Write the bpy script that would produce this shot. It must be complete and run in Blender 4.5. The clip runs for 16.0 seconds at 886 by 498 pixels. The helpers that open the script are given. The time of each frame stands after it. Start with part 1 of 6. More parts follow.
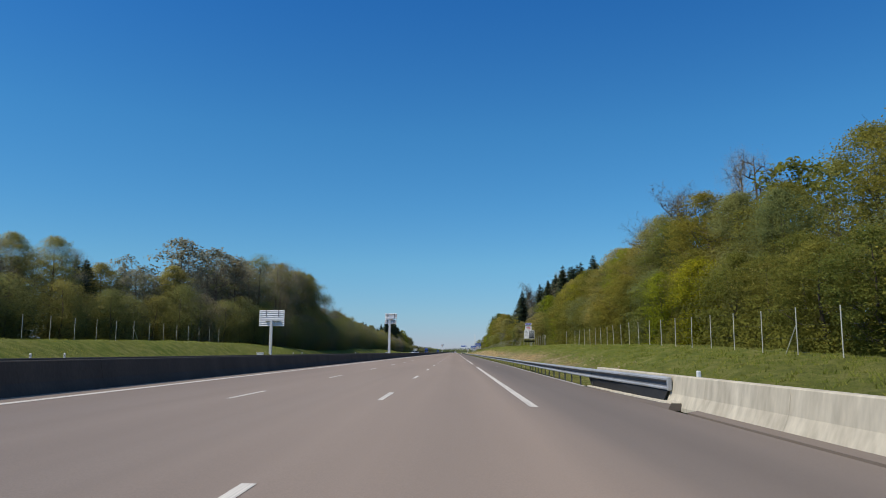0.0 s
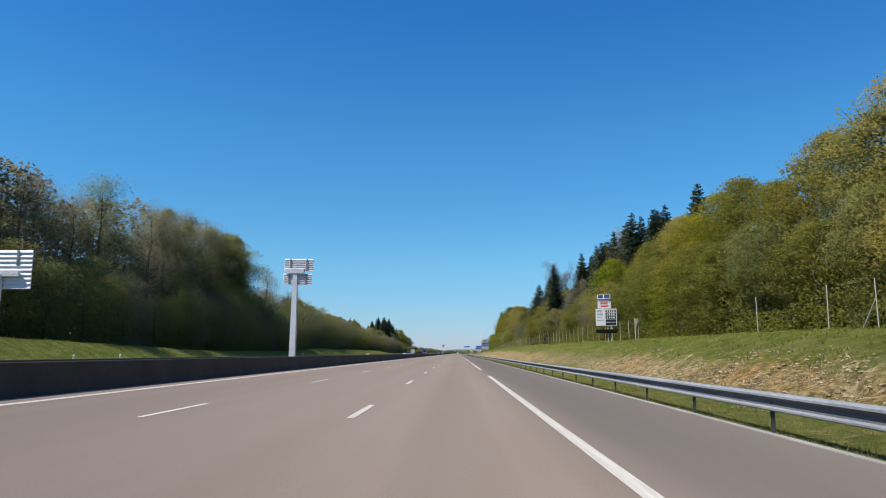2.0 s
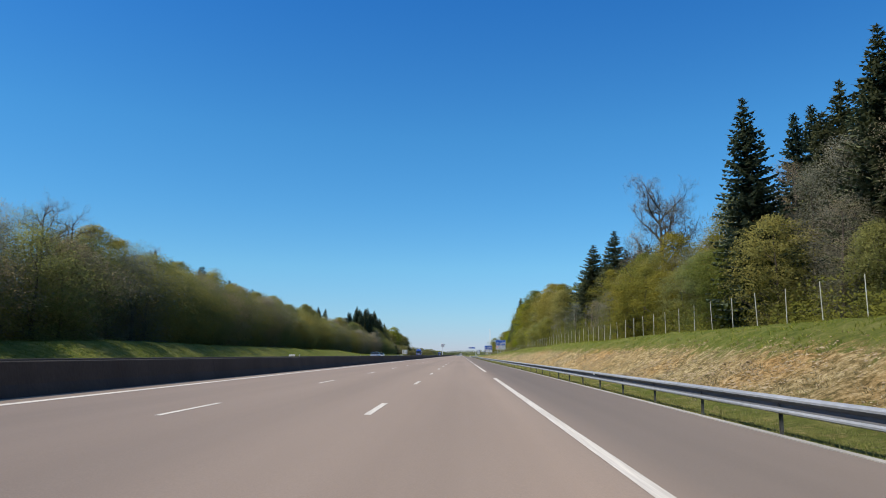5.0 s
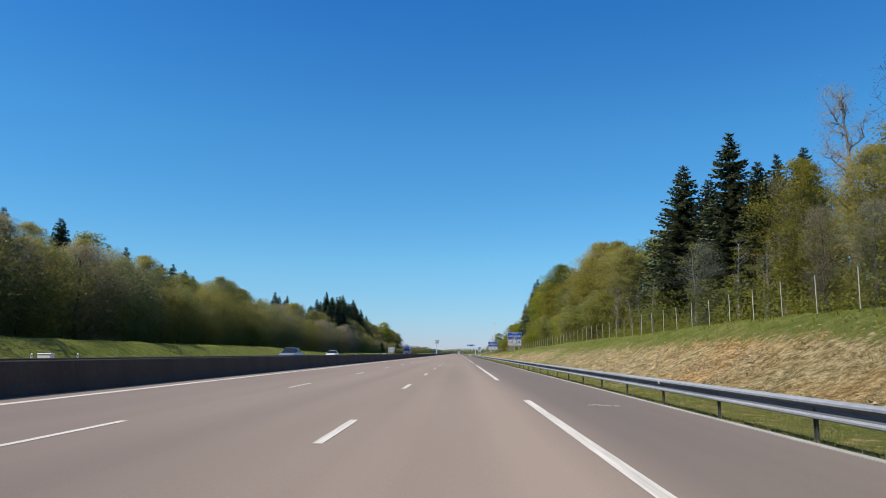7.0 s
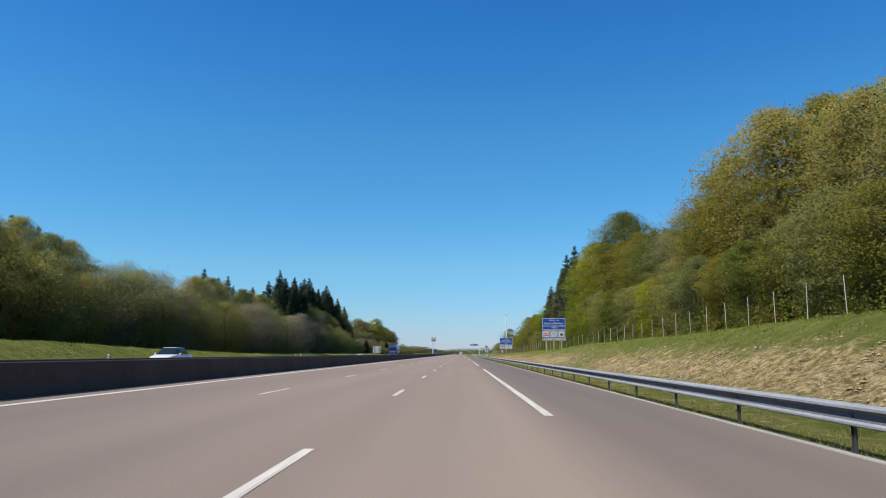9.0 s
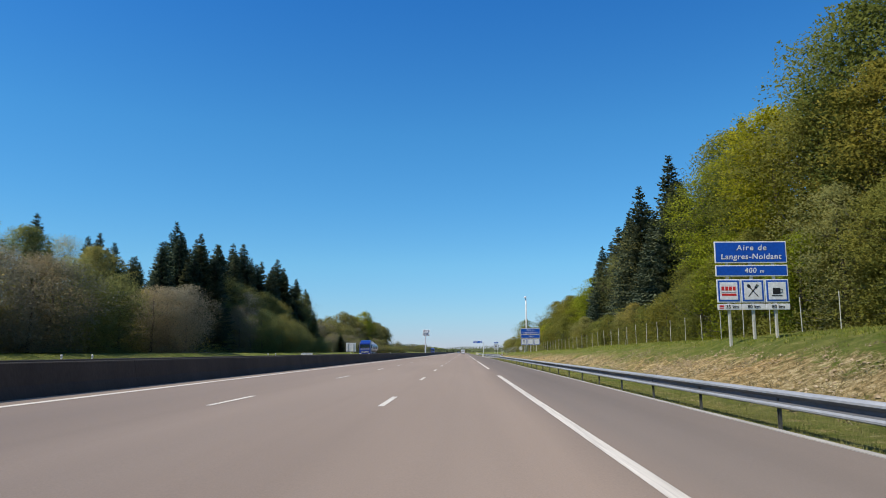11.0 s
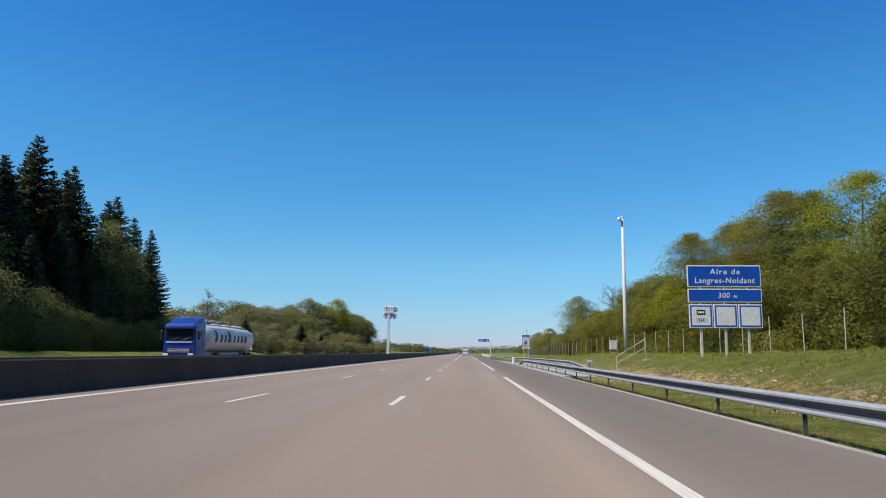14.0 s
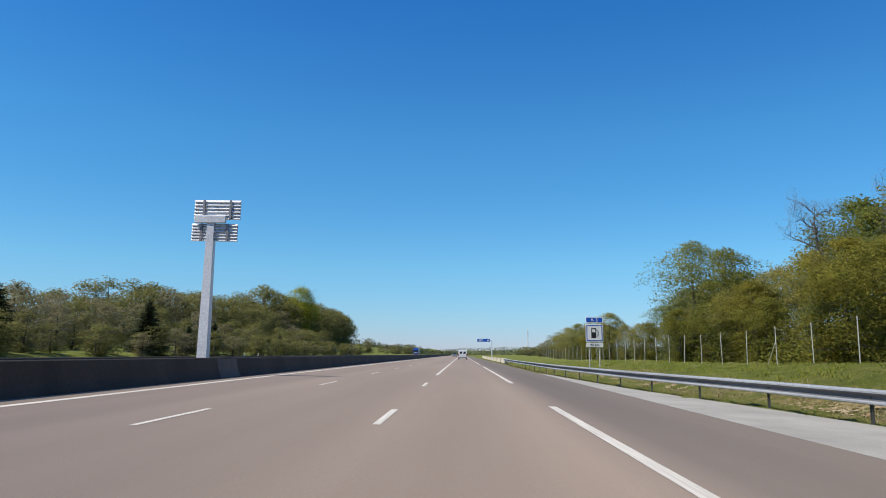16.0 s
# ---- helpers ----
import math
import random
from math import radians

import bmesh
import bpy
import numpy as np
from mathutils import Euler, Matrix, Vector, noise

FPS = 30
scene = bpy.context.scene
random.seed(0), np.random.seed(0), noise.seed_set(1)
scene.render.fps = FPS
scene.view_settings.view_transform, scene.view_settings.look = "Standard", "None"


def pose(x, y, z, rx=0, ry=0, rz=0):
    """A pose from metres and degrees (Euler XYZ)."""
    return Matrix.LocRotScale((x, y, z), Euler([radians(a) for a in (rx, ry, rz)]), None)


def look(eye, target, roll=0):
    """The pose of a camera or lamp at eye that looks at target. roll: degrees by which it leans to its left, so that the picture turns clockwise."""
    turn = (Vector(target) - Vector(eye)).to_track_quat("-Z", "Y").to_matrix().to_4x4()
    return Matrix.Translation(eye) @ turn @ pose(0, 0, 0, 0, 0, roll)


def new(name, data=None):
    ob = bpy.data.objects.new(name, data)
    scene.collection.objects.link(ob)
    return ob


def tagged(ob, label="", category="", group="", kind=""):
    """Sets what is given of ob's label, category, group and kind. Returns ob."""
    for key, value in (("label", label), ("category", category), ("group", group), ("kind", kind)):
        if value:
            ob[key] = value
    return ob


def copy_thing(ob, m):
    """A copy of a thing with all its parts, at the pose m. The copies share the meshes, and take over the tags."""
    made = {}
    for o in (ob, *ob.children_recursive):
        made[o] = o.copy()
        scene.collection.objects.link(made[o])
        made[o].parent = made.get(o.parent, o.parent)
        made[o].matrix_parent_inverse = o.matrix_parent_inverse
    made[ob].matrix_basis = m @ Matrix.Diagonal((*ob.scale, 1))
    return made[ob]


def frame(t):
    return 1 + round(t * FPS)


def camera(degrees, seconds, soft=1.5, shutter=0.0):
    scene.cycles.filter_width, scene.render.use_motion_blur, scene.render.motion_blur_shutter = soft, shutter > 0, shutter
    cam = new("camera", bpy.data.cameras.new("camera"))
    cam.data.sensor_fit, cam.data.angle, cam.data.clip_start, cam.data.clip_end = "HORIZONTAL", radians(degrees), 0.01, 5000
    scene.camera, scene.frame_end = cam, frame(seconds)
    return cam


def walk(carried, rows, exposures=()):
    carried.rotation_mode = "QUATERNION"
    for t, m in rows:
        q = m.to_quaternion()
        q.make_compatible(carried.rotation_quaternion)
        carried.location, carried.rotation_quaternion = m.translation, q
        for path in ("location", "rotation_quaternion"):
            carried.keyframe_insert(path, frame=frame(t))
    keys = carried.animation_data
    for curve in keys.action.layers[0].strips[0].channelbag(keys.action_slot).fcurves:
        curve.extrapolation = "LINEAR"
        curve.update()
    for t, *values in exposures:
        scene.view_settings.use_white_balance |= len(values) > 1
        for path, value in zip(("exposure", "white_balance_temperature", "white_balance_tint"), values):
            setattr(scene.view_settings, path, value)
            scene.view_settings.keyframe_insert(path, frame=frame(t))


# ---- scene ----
cam = camera(63.96, 16.0, 1.0)
PATH = [
    (0.0, 0.064, 1.75, 1.087, 98.26, -0.07, 0.98),
    (0.5, 0.047, 18.92, 1.088, 98.39, -0.16, 0.99),
    (1.0, 0.117, 36.26, 1.086, 98.38, 0.15, 1.03),
    (1.5, 0.123, 53.58, 1.086, 98.37, 0.02, 1.14),
    (2.0, 0.168, 70.83, 1.085, 98.35, -0.01, 1.20),
    (2.5, 0.194, 87.99, 1.085, 98.37, 0.05, 1.35),
    (3.0, 0.213, 105.14, 1.084, 98.41, 0.02, 1.43),
    (3.5, 0.185, 122.34, 1.085, 98.40, -0.18, 1.58),
    (4.0, 0.129, 139.52, 1.086, 98.48, -0.37, 1.68),
    (6.5, 0.023, 225.81, 1.088, 98.40, -0.35, 1.14),
    (7.0, 0.062, 243.16, 1.087, 98.35, -0.22, 1.29),
    (7.5, 0.061, 260.49, 1.087, 98.38, -0.15, 1.37),
    (8.0, 0.117, 277.58, 1.086, 98.38, -0.10, 1.41),
    (10.5, 0.040, 363.03, 1.088, 98.30, -0.07, 1.58),
    (11.0, 0.033, 380.47, 1.088, 98.25, 0.17, 1.63),
    (11.5, 0.019, 397.93, 1.088, 98.28, 0.03, 1.71),
    (12.0, -0.000, 415.27, 1.089, 98.29, -0.07, 1.75),
    (12.5, -0.021, 432.32, 1.089, 98.28, 0.01, 1.81),
    (13.0, -0.021, 449.44, 1.089, 98.26, 0.11, 1.83),
    (13.5, -0.060, 466.73, 1.090, 98.25, 0.12, 1.86),
    (14.0, -0.102, 484.23, 1.091, 98.28, -0.30, 1.81),
    (14.5, -0.173, 501.38, 1.092, 98.36, -0.16, 1.84),
    (15.0, -0.250, 518.19, 1.094, 98.40, -0.15, 2.00),
    (15.5, -0.322, 535.30, 1.095, 98.49, -0.50, 1.93),
    (16.0, -0.313, 552.71, 1.095, 98.43, -0.52, 1.51),
]
walk(cam, [(t, pose(x, y, z, rx, ry, rz)) for t, x, y, z, rx, ry, rz in PATH], [(0.0, -0.04), (0.5, 0.15), (1.0, 0.23), (2.5, 0.28), (16.0, 0.28)])

# ---- world, sun, exposure ----
SUN_EL, SUN_AZ = radians(55), (-0.888, -0.46)
sun = new("sun", bpy.data.lights.new("sun", "SUN"))
sun.data.energy, sun.data.angle, sun.data.color = 4.3, radians(0.55), (1.0, 0.92, 0.81)
sun.matrix_world = look((SUN_AZ[0] * 100 * math.cos(SUN_EL), SUN_AZ[1] * 100 * math.cos(SUN_EL), 100 * math.sin(SUN_EL)), (0, 0, 0))
world = bpy.data.worlds.new("world")
scene.world = world
world.use_nodes = True
wn, wl = world.node_tree.nodes, world.node_tree.links
sky = wn.new("ShaderNodeTexSky")
sky.sky_type, sky.sun_disc = "NISHITA", False
sky.sun_elevation, sky.sun_rotation = SUN_EL, radians(242.6)
sky.altitude, sky.air_density, sky.dust_density, sky.ozone_density = 300, 1.0, 0.0, 1.5
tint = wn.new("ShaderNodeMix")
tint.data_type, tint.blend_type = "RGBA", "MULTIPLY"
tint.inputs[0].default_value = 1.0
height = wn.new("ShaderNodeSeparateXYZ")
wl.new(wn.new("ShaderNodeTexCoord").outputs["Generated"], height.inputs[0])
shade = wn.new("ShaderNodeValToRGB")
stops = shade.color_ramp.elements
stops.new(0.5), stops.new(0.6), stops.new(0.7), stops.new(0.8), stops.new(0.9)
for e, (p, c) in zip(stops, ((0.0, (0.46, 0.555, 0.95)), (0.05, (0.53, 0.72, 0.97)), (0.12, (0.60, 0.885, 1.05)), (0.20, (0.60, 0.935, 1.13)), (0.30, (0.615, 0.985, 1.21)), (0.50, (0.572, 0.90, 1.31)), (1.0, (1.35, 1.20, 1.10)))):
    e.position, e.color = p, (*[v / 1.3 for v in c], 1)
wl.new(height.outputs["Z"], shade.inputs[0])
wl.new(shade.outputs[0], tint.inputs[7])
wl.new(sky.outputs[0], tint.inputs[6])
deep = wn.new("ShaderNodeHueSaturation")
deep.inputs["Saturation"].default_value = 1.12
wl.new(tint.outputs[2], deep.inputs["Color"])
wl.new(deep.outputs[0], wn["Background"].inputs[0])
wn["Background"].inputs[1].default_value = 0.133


# ---- materials ----
def material(name):
    m = bpy.data.materials.new(name)
    m.use_nodes = True
    return m, m.node_tree.nodes, m.node_tree.links, m.node_tree.nodes["Principled BSDF"]


def coords(n, l, scale=(1, 1, 1), kind="Object"):
    """World-scale coordinates stretched by scale."""
    mp = n.new("ShaderNodeMapping")
    mp.inputs["Scale"].default_value = scale
    if kind == "World":
        l.new(n.new("ShaderNodeNewGeometry").outputs["Position"], mp.inputs[0])
    else:
        l.new(n.new("ShaderNodeTexCoord").outputs[kind], mp.inputs[0])
    return mp.outputs[0]


def noise_node(n, l, vec, scale, detail=4.0, rough=0.55):
    t = n.new("ShaderNodeTexNoise")
    t.inputs["Scale"].default_value, t.inputs["Detail"].default_value, t.inputs["Roughness"].default_value = scale, detail, rough
    l.new(vec, t.inputs["Vector"])
    return t.outputs["Fac"]


def ramp(n, l, fac, stops):
    r = n.new("ShaderNodeValToRGB")
    e = r.color_ramp.elements
    while len(e) < len(stops):
        e.new(0.5)
    for i, (p, c) in enumerate(stops):
        e[i].position, e[i].color = p, (*c, 1)
    l.new(fac, r.inputs[0])
    return r.outputs[0]


def mixed(n, l, fac, a, b, mode="MIX"):
    m = n.new("ShaderNodeMix")
    m.data_type, m.blend_type = "RGBA", mode
    for s, v in ((m.inputs[0], fac), (m.inputs[6], a), (m.inputs[7], b)):
        if hasattr(v, "links"):
            l.new(v, s)
        else:
            s.default_value = v if isinstance(v, float) else (*v, 1)
    return m.outputs[2]


def bump(n, l, fac, p, strength, dist=0.02):
    b = n.new("ShaderNodeBump")
    b.inputs["Strength"].default_value, b.inputs["Distance"].default_value = strength, dist
    l.new(fac, b.inputs["Height"])
    l.new(b.outputs[0], p.inputs["Normal"])


def surface(name, dark, light, scale=3.0, rough=0.8, metal=0.0, stretch=(1, 1, 1), fine=40.0, relief=0.3, spread=(0.3, 0.7), kind="Object"):
    """A general weathered surface: two noises, a blotch and a grain."""
    m, n, l, p = material(name)
    v = coords(n, l, stretch, kind)
    big, small = noise_node(n, l, v, scale), noise_node(n, l, v, fine, 3.0)
    c = ramp(n, l, big, ((spread[0], dark), (spread[1], light)))
    g = ramp(n, l, small, ((0.3, (0.82, 0.82, 0.82)), (0.7, (1.1, 1.1, 1.1))))
    l.new(mixed(n, l, 1.0, c, g, "MULTIPLY"), p.inputs["Base Color"])
    p.inputs["Roughness"].default_value, p.inputs["Metallic"].default_value = rough, metal
    bump(n, l, small, p, relief)
    return m


def asphalt_material():
    m, n, l, p = material("asphalt")
    tracks = noise_node(n, l, coords(n, l, (0.75, 0.004, 1), "World"), 1.0, 3.0)
    patches = noise_node(n, l, coords(n, l, (0.35, 0.03, 1), "World"), 1.0, 5.0)
    grain = noise_node(n, l, coords(n, l, (1, 1, 1), "World"), 55.0, 3.0, 0.7)
    c = ramp(n, l, tracks, ((0.33, (0.234, 0.181, 0.139)), (0.66, (0.306, 0.238, 0.184))))
    c = mixed(n, l, 0.55, c, ramp(n, l, patches, ((0.3, (0.234, 0.181, 0.140)), (0.7, (0.306, 0.238, 0.184)))))
    c = mixed(n, l, 1.0, c, ramp(n, l, grain, ((0.25, (0.86, 0.86, 0.86)), (0.75, (1.12, 1.12, 1.12)))), "MULTIPLY")
    across = n.new("ShaderNodeSeparateXYZ")
    l.new(n.new("ShaderNodeNewGeometry").outputs["Position"], across.inputs[0])
    shoulder = n.new("ShaderNodeMapRange")
    shoulder.inputs["From Min"].default_value, shoulder.inputs["From Max"].default_value = 1.1, 2.3
    l.new(across.outputs["X"], shoulder.inputs[0])
    c = mixed(n, l, shoulder.outputs[0], c, mixed(n, l, 1.0, c, (0.585, 0.615, 0.65), "MULTIPLY"))
    # the oily stripe down the middle of each lane
    lane = n.new("ShaderNodeMath")
    lane.operation = "MULTIPLY_ADD"
    lane.inputs[1].default_value, lane.inputs[2].default_value = 2 * math.pi / 3.22, -0.1
    l.new(across.outputs["X"], lane.inputs[0])
    wave = n.new("ShaderNodeMath")
    wave.operation = "COSINE"
    l.new(lane.outputs[0], wave.inputs[0])
    c = mixed(n, l, 1.0, c, ramp(n, l, wave.outputs[0], ((0.3, (1.0, 1.0, 1.0)), (1.0, (0.94, 0.945, 0.95)))), "MULTIPLY")
    l.new(c, p.inputs["Base Color"])
    p.inputs["Roughness"].default_value, p.inputs["Specular IOR Level"].default_value = 0.8, 0.3
    p.inputs["Diffuse Roughness"].default_value = 1.0
    bump(n, l, grain, p, 0.18, 0.008)
    return m


def ground_material():
    """Grass, with dry earth where the attribute 'bare' is high, iron-stained where 'rust' is."""
    m, n, l, p = material("grass_ground")
    v = coords(n, l, (1, 1, 1), "World")
    big, mid, fine = noise_node(n, l, v, 0.12), noise_node(n, l, v, 1.1, 5.0, 0.65), noise_node(n, l, coords(n, l, (1, 0.5, 1), "World"), 14.0, 4.0, 0.75)
    grass = ramp(n, l, mid, ((0.30, (0.080, 0.102, 0.018)), (0.48, (0.158, 0.178, 0.034)), (0.68, (0.29, 0.27, 0.09))))
    grass = mixed(n, l, 0.35, grass, ramp(n, l, big, ((0.35, (0.085, 0.135, 0.02)), (0.65, (0.19, 0.19, 0.06)))))
    lump = noise_node(n, l, coords(n, l, (1, 0.8, 1), "World"), 3.3, 7.0, 0.82)
    earth = ramp(n, l, lump, ((0.34, (0.085, 0.080, 0.035)), (0.43, (0.21, 0.162, 0.068)), (0.51, (0.42, 0.318, 0.148)), (0.60, (0.64, 0.53, 0.305))))
    rust = ramp(n, l, big, ((0.42, (1.0, 1.0, 1.0)), (0.62, (1.12, 0.78, 0.52))))
    r = n.new("ShaderNodeAttribute")
    r.attribute_name = "rust"
    earth = mixed(n, l, r.outputs["Fac"], earth, mixed(n, l, 1.0, earth, rust, "MULTIPLY"))
    a = n.new("ShaderNodeAttribute")
    a.attribute_name = "bare"
    ma = n.new("ShaderNodeMath")
    ma.operation = "MULTIPLY_ADD"
    l.new(noise_node(n, l, v, 1.5, 8.0, 0.8), ma.inputs[0])
    ma.inputs[1].default_value = 2.6
    mb = n.new("ShaderNodeMath")
    mb.operation = "SUBTRACT"
    l.new(a.outputs["Fac"], mb.inputs[0])
    mb.inputs[1].default_value = 1.45
    l.new(mb.outputs[0], ma.inputs[2])
    mc = n.new("ShaderNodeMapRange")
    mc.inputs["From Min"].default_value, mc.inputs["From Max"].default_value = 0.25, 0.6
    l.new(ma.outputs[0], mc.inputs[0])
    c = mixed(n, l, mc.outputs[0], grass, earth)
    c = mixed(n, l, 1.0, c, ramp(n, l, fine, ((0.25, (0.68, 0.7, 0.66)), (0.75, (1.2, 1.2, 1.2)))), "MULTIPLY")
    l.new(c, p.inputs["Base Color"])
    p.inputs["Roughness"].default_value = 1.0
    p.inputs["Specular IOR Level"].default_value = 0.1
    bump(n, l, lump, p, 1.0, 0.22)
    return m


def leaf_material(name, a, b, c, through_share=0.35):
    """Leaves: colour differs leaf by leaf and tree by tree, some light passes through."""
    m, n, l, p = material(name)
    n.remove(p)
    g = n.new("ShaderNodeNewGeometry")
    o = n.new("ShaderNodeObjectInfo")
    col = ramp(n, l, g.outputs["Random Per Island"], ((0.05, a), (0.5, b), (0.95, c)))
    tree = ramp(n, l, o.outputs["Random"], ((0.0, (0.72, 0.84, 0.9)), (0.5, (1.0, 1.0, 1.0)), (1.0, (1.22, 1.06, 0.85))))
    col = mixed(n, l, 1.0, col, tree, "MULTIPLY")
    sprays = ramp(n, l, noise_node(n, l, coords(n, l), 0.8, 3.0), ((0.32, (0.74, 0.78, 0.80)), (0.5, (1.0, 1.0, 1.0)), (0.68, (1.26, 1.20, 1.12))))
    col = mixed(n, l, 1.0, col, sprays, "MULTIPLY")
    d, t, mx = n.new("ShaderNodeBsdfDiffuse"), n.new("ShaderNodeBsdfTranslucent"), n.new("ShaderNodeMixShader")
    l.new(col, d.inputs[0])
    l.new(col, t.inputs[0])
    mx.inputs[0].default_value = through_share
    l.new(d.outputs[0], mx.inputs[1])
    l.new(t.outputs[0], mx.inputs[2])
    l.new(mx.outputs[0], n["Material Output"].inputs[0])
    return m


def glass_material():
    m, n, l, p = material("tinted_glass")
    p.inputs["Base Color"].default_value = (0.012, 0.016, 0.02, 1)
    p.inputs["Roughness"].default_value = 0.06
    return m


ASPHALT = asphalt_material()
GROUND = ground_material()
PAINT = surface("road_paint", (0.50, 0.465, 0.40), (0.70, 0.66, 0.575), 2.2, 0.75, stretch=(6, 0.12, 1), fine=9.0, kind="World")
CONCRETE = surface("concrete", (0.43, 0.385, 0.29), (0.60, 0.545, 0.42), 1.3, 0.9, stretch=(1, 1.0, 0.3), fine=6.0, kind="World")
# base set darker than plain concrete, with the road face's shade included
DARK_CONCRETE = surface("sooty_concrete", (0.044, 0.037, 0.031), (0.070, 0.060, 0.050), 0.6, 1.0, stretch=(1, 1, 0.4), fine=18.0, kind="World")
PALE_CONCRETE = surface("pale_concrete", (0.29, 0.275, 0.24), (0.40, 0.38, 0.335), 0.7, 0.9, fine=30.0, kind="World")
PATCH = surface("patched_concrete", (0.085, 0.083, 0.08), (0.13, 0.127, 0.122), 1.5, 0.92, fine=18.0, kind="World")
NEAR_BLACK = surface("wet_drain", (0.006, 0.006, 0.006), (0.014, 0.014, 0.013), 2.0, 0.8, fine=18.0, kind="World")
GRAVEL = surface("gravel", (0.16, 0.15, 0.13), (0.34, 0.32, 0.28), 6.0, 0.95, fine=40.0, relief=0.8, kind="World")
STEEL = surface("galvanised_steel", (0.31, 0.325, 0.335), (0.43, 0.445, 0.455), 1.4, 0.55, 0.25, stretch=(1, 0.25, 1), fine=22.0, relief=0.05)
# darker copy of the steel, colours the beam faces that lie in shade
SHADED_STEEL = surface("grimy_steel", (0.105, 0.110, 0.118), (0.165, 0.171, 0.180), 1.4, 0.6, 0.2, stretch=(1, 0.25, 1), fine=22.0, relief=0.05)
RUBBLE = surface("rubble", (0.22, 0.15, 0.075), (0.50, 0.40, 0.25), 0.7, 0.95, fine=9.0, kind="World")
POST_STEEL = surface("post_steel", (0.075, 0.078, 0.075), (0.15, 0.152, 0.145), 3.0, 0.6, 0.4)
FENCE_STEEL = surface("fence_steel", (0.45, 0.44, 0.36), (0.66, 0.64, 0.54), 3.0, 0.6, 0.2)
WHITE_METAL = surface("white_metal", (0.62, 0.63, 0.64), (0.76, 0.77, 0.78), 1.2, 0.45, 0.1, fine=12.0, relief=0.05)
MAST_METAL = surface("mast_metal", (0.58, 0.56, 0.52), (0.70, 0.68, 0.63), 1.0, 0.6, 0.0, stretch=(1, 1, 0.3), fine=14.0, relief=0.05)
SIGN_BLUE = surface("sign_blue", (0.004, 0.075, 0.42), (0.008, 0.095, 0.50), 0.8, 0.4, fine=8.0, relief=0.02)
SIGN_WHITE = surface("sign_white", (0.72, 0.72, 0.70), (0.82, 0.82, 0.80), 0.8, 0.45, fine=8.0, relief=0.02)
SIGN_BLACK = surface("sign_black", (0.010, 0.010, 0.012), (0.02, 0.02, 0.022), 1.0, 0.5, fine=8.0, relief=0.02)
SIGN_RED = surface("sign_red", (0.55, 0.02, 0.02), (0.68, 0.035, 0.03), 0.8, 0.45, fine=8.0, relief=0.02)
SIGN_GREY = surface("sign_grey", (0.20, 0.205, 0.21), (0.28, 0.285, 0.29), 1.5, 0.5, fine=8.0, relief=0.02)
LILAC = surface("lilac_reflector", (0.50, 0.42, 0.66), (0.60, 0.52, 0.74), 2.0, 0.35, fine=10.0, relief=0.02)
SOLAR = surface("solar_cell", (0.02, 0.03, 0.12), (0.05, 0.06, 0.20), 4.0, 0.25, fine=20.0, relief=0.02)
BARK = surface("bark", (0.055, 0.043, 0.032), (0.15, 0.122, 0.094), 1.5, 0.95, stretch=(1, 1, 0.3), fine=14.0, relief=0.6)
PALE_BARK = surface("pale_bark", (0.16, 0.145, 0.12), (0.36, 0.33, 0.29), 1.5, 0.95, stretch=(1, 1, 0.3), fine=14.0, relief=0.6)
CAR_WHITE = surface("white_bodywork", (0.70, 0.70, 0.70), (0.78, 0.78, 0.78), 0.6, 0.28, fine=6.0, relief=0.01)
TANK_WHITE = surface("dusty_white_tank", (0.56, 0.55, 0.52), (0.70, 0.69, 0.66), 0.5, 0.45, stretch=(1, 0.4, 1.6), fine=5.0, relief=0.02)
CAR_SILVER = surface("silver_bodywork", (0.30, 0.33, 0.37), (0.40, 0.43, 0.47), 0.6, 0.3, 0.5, fine=6.0, relief=0.01)
LORRY_BLUE = surface("blue_bodywork", (0.006, 0.034, 0.23), (0.010, 0.048, 0.30), 0.6, 0.3, fine=6.0, relief=0.01)
RUBBER = surface("rubber", (0.012, 0.012, 0.012), (0.03, 0.03, 0.03), 4.0, 0.85)
LAMP_RED = surface("lamp_red", (0.30, 0.01, 0.01), (0.42, 0.02, 0.015), 2.0, 0.2, relief=0.01)
LAMP_CLEAR = surface("lamp_clear", (0.55, 0.56, 0.57), (0.75, 0.76, 0.77), 2.0, 0.15, relief=0.01)
GLASS = glass_material()
LEAF_SPRING = leaf_material("spring_leaf", (0.172, 0.176, 0.037), (0.214, 0.214, 0.046), (0.256, 0.247, 0.057), 0.46)
LEAF_BRIGHT = leaf_material("bright_leaf", (0.225, 0.26, 0.022), (0.275, 0.308, 0.027), (0.325, 0.348, 0.038), 0.45)
LEAF_OLIVE = leaf_material("olive_leaf", (0.215, 0.220, 0.073), (0.28, 0.282, 0.097), (0.34, 0.332, 0.12), 0.58)
LEAF_DULL = leaf_material("dull_leaf", (0.145, 0.152, 0.058), (0.19, 0.195, 0.075), (0.24, 0.238, 0.096), 0.45)
LEAF_BUD = leaf_material("budding_twig", (0.235, 0.218, 0.15), (0.29, 0.272, 0.19), (0.35, 0.33, 0.235), 0.58)
LEAF_DULL_BUD = leaf_material("dull_bud", (0.165, 0.155, 0.095), (0.21, 0.20, 0.125), (0.26, 0.248, 0.16), 0.45)
LEAF_BLOSSOM = leaf_material("blossom", (0.24, 0.22, 0.14), (0.42, 0.39, 0.30), (0.60, 0.57, 0.49), 0.35)
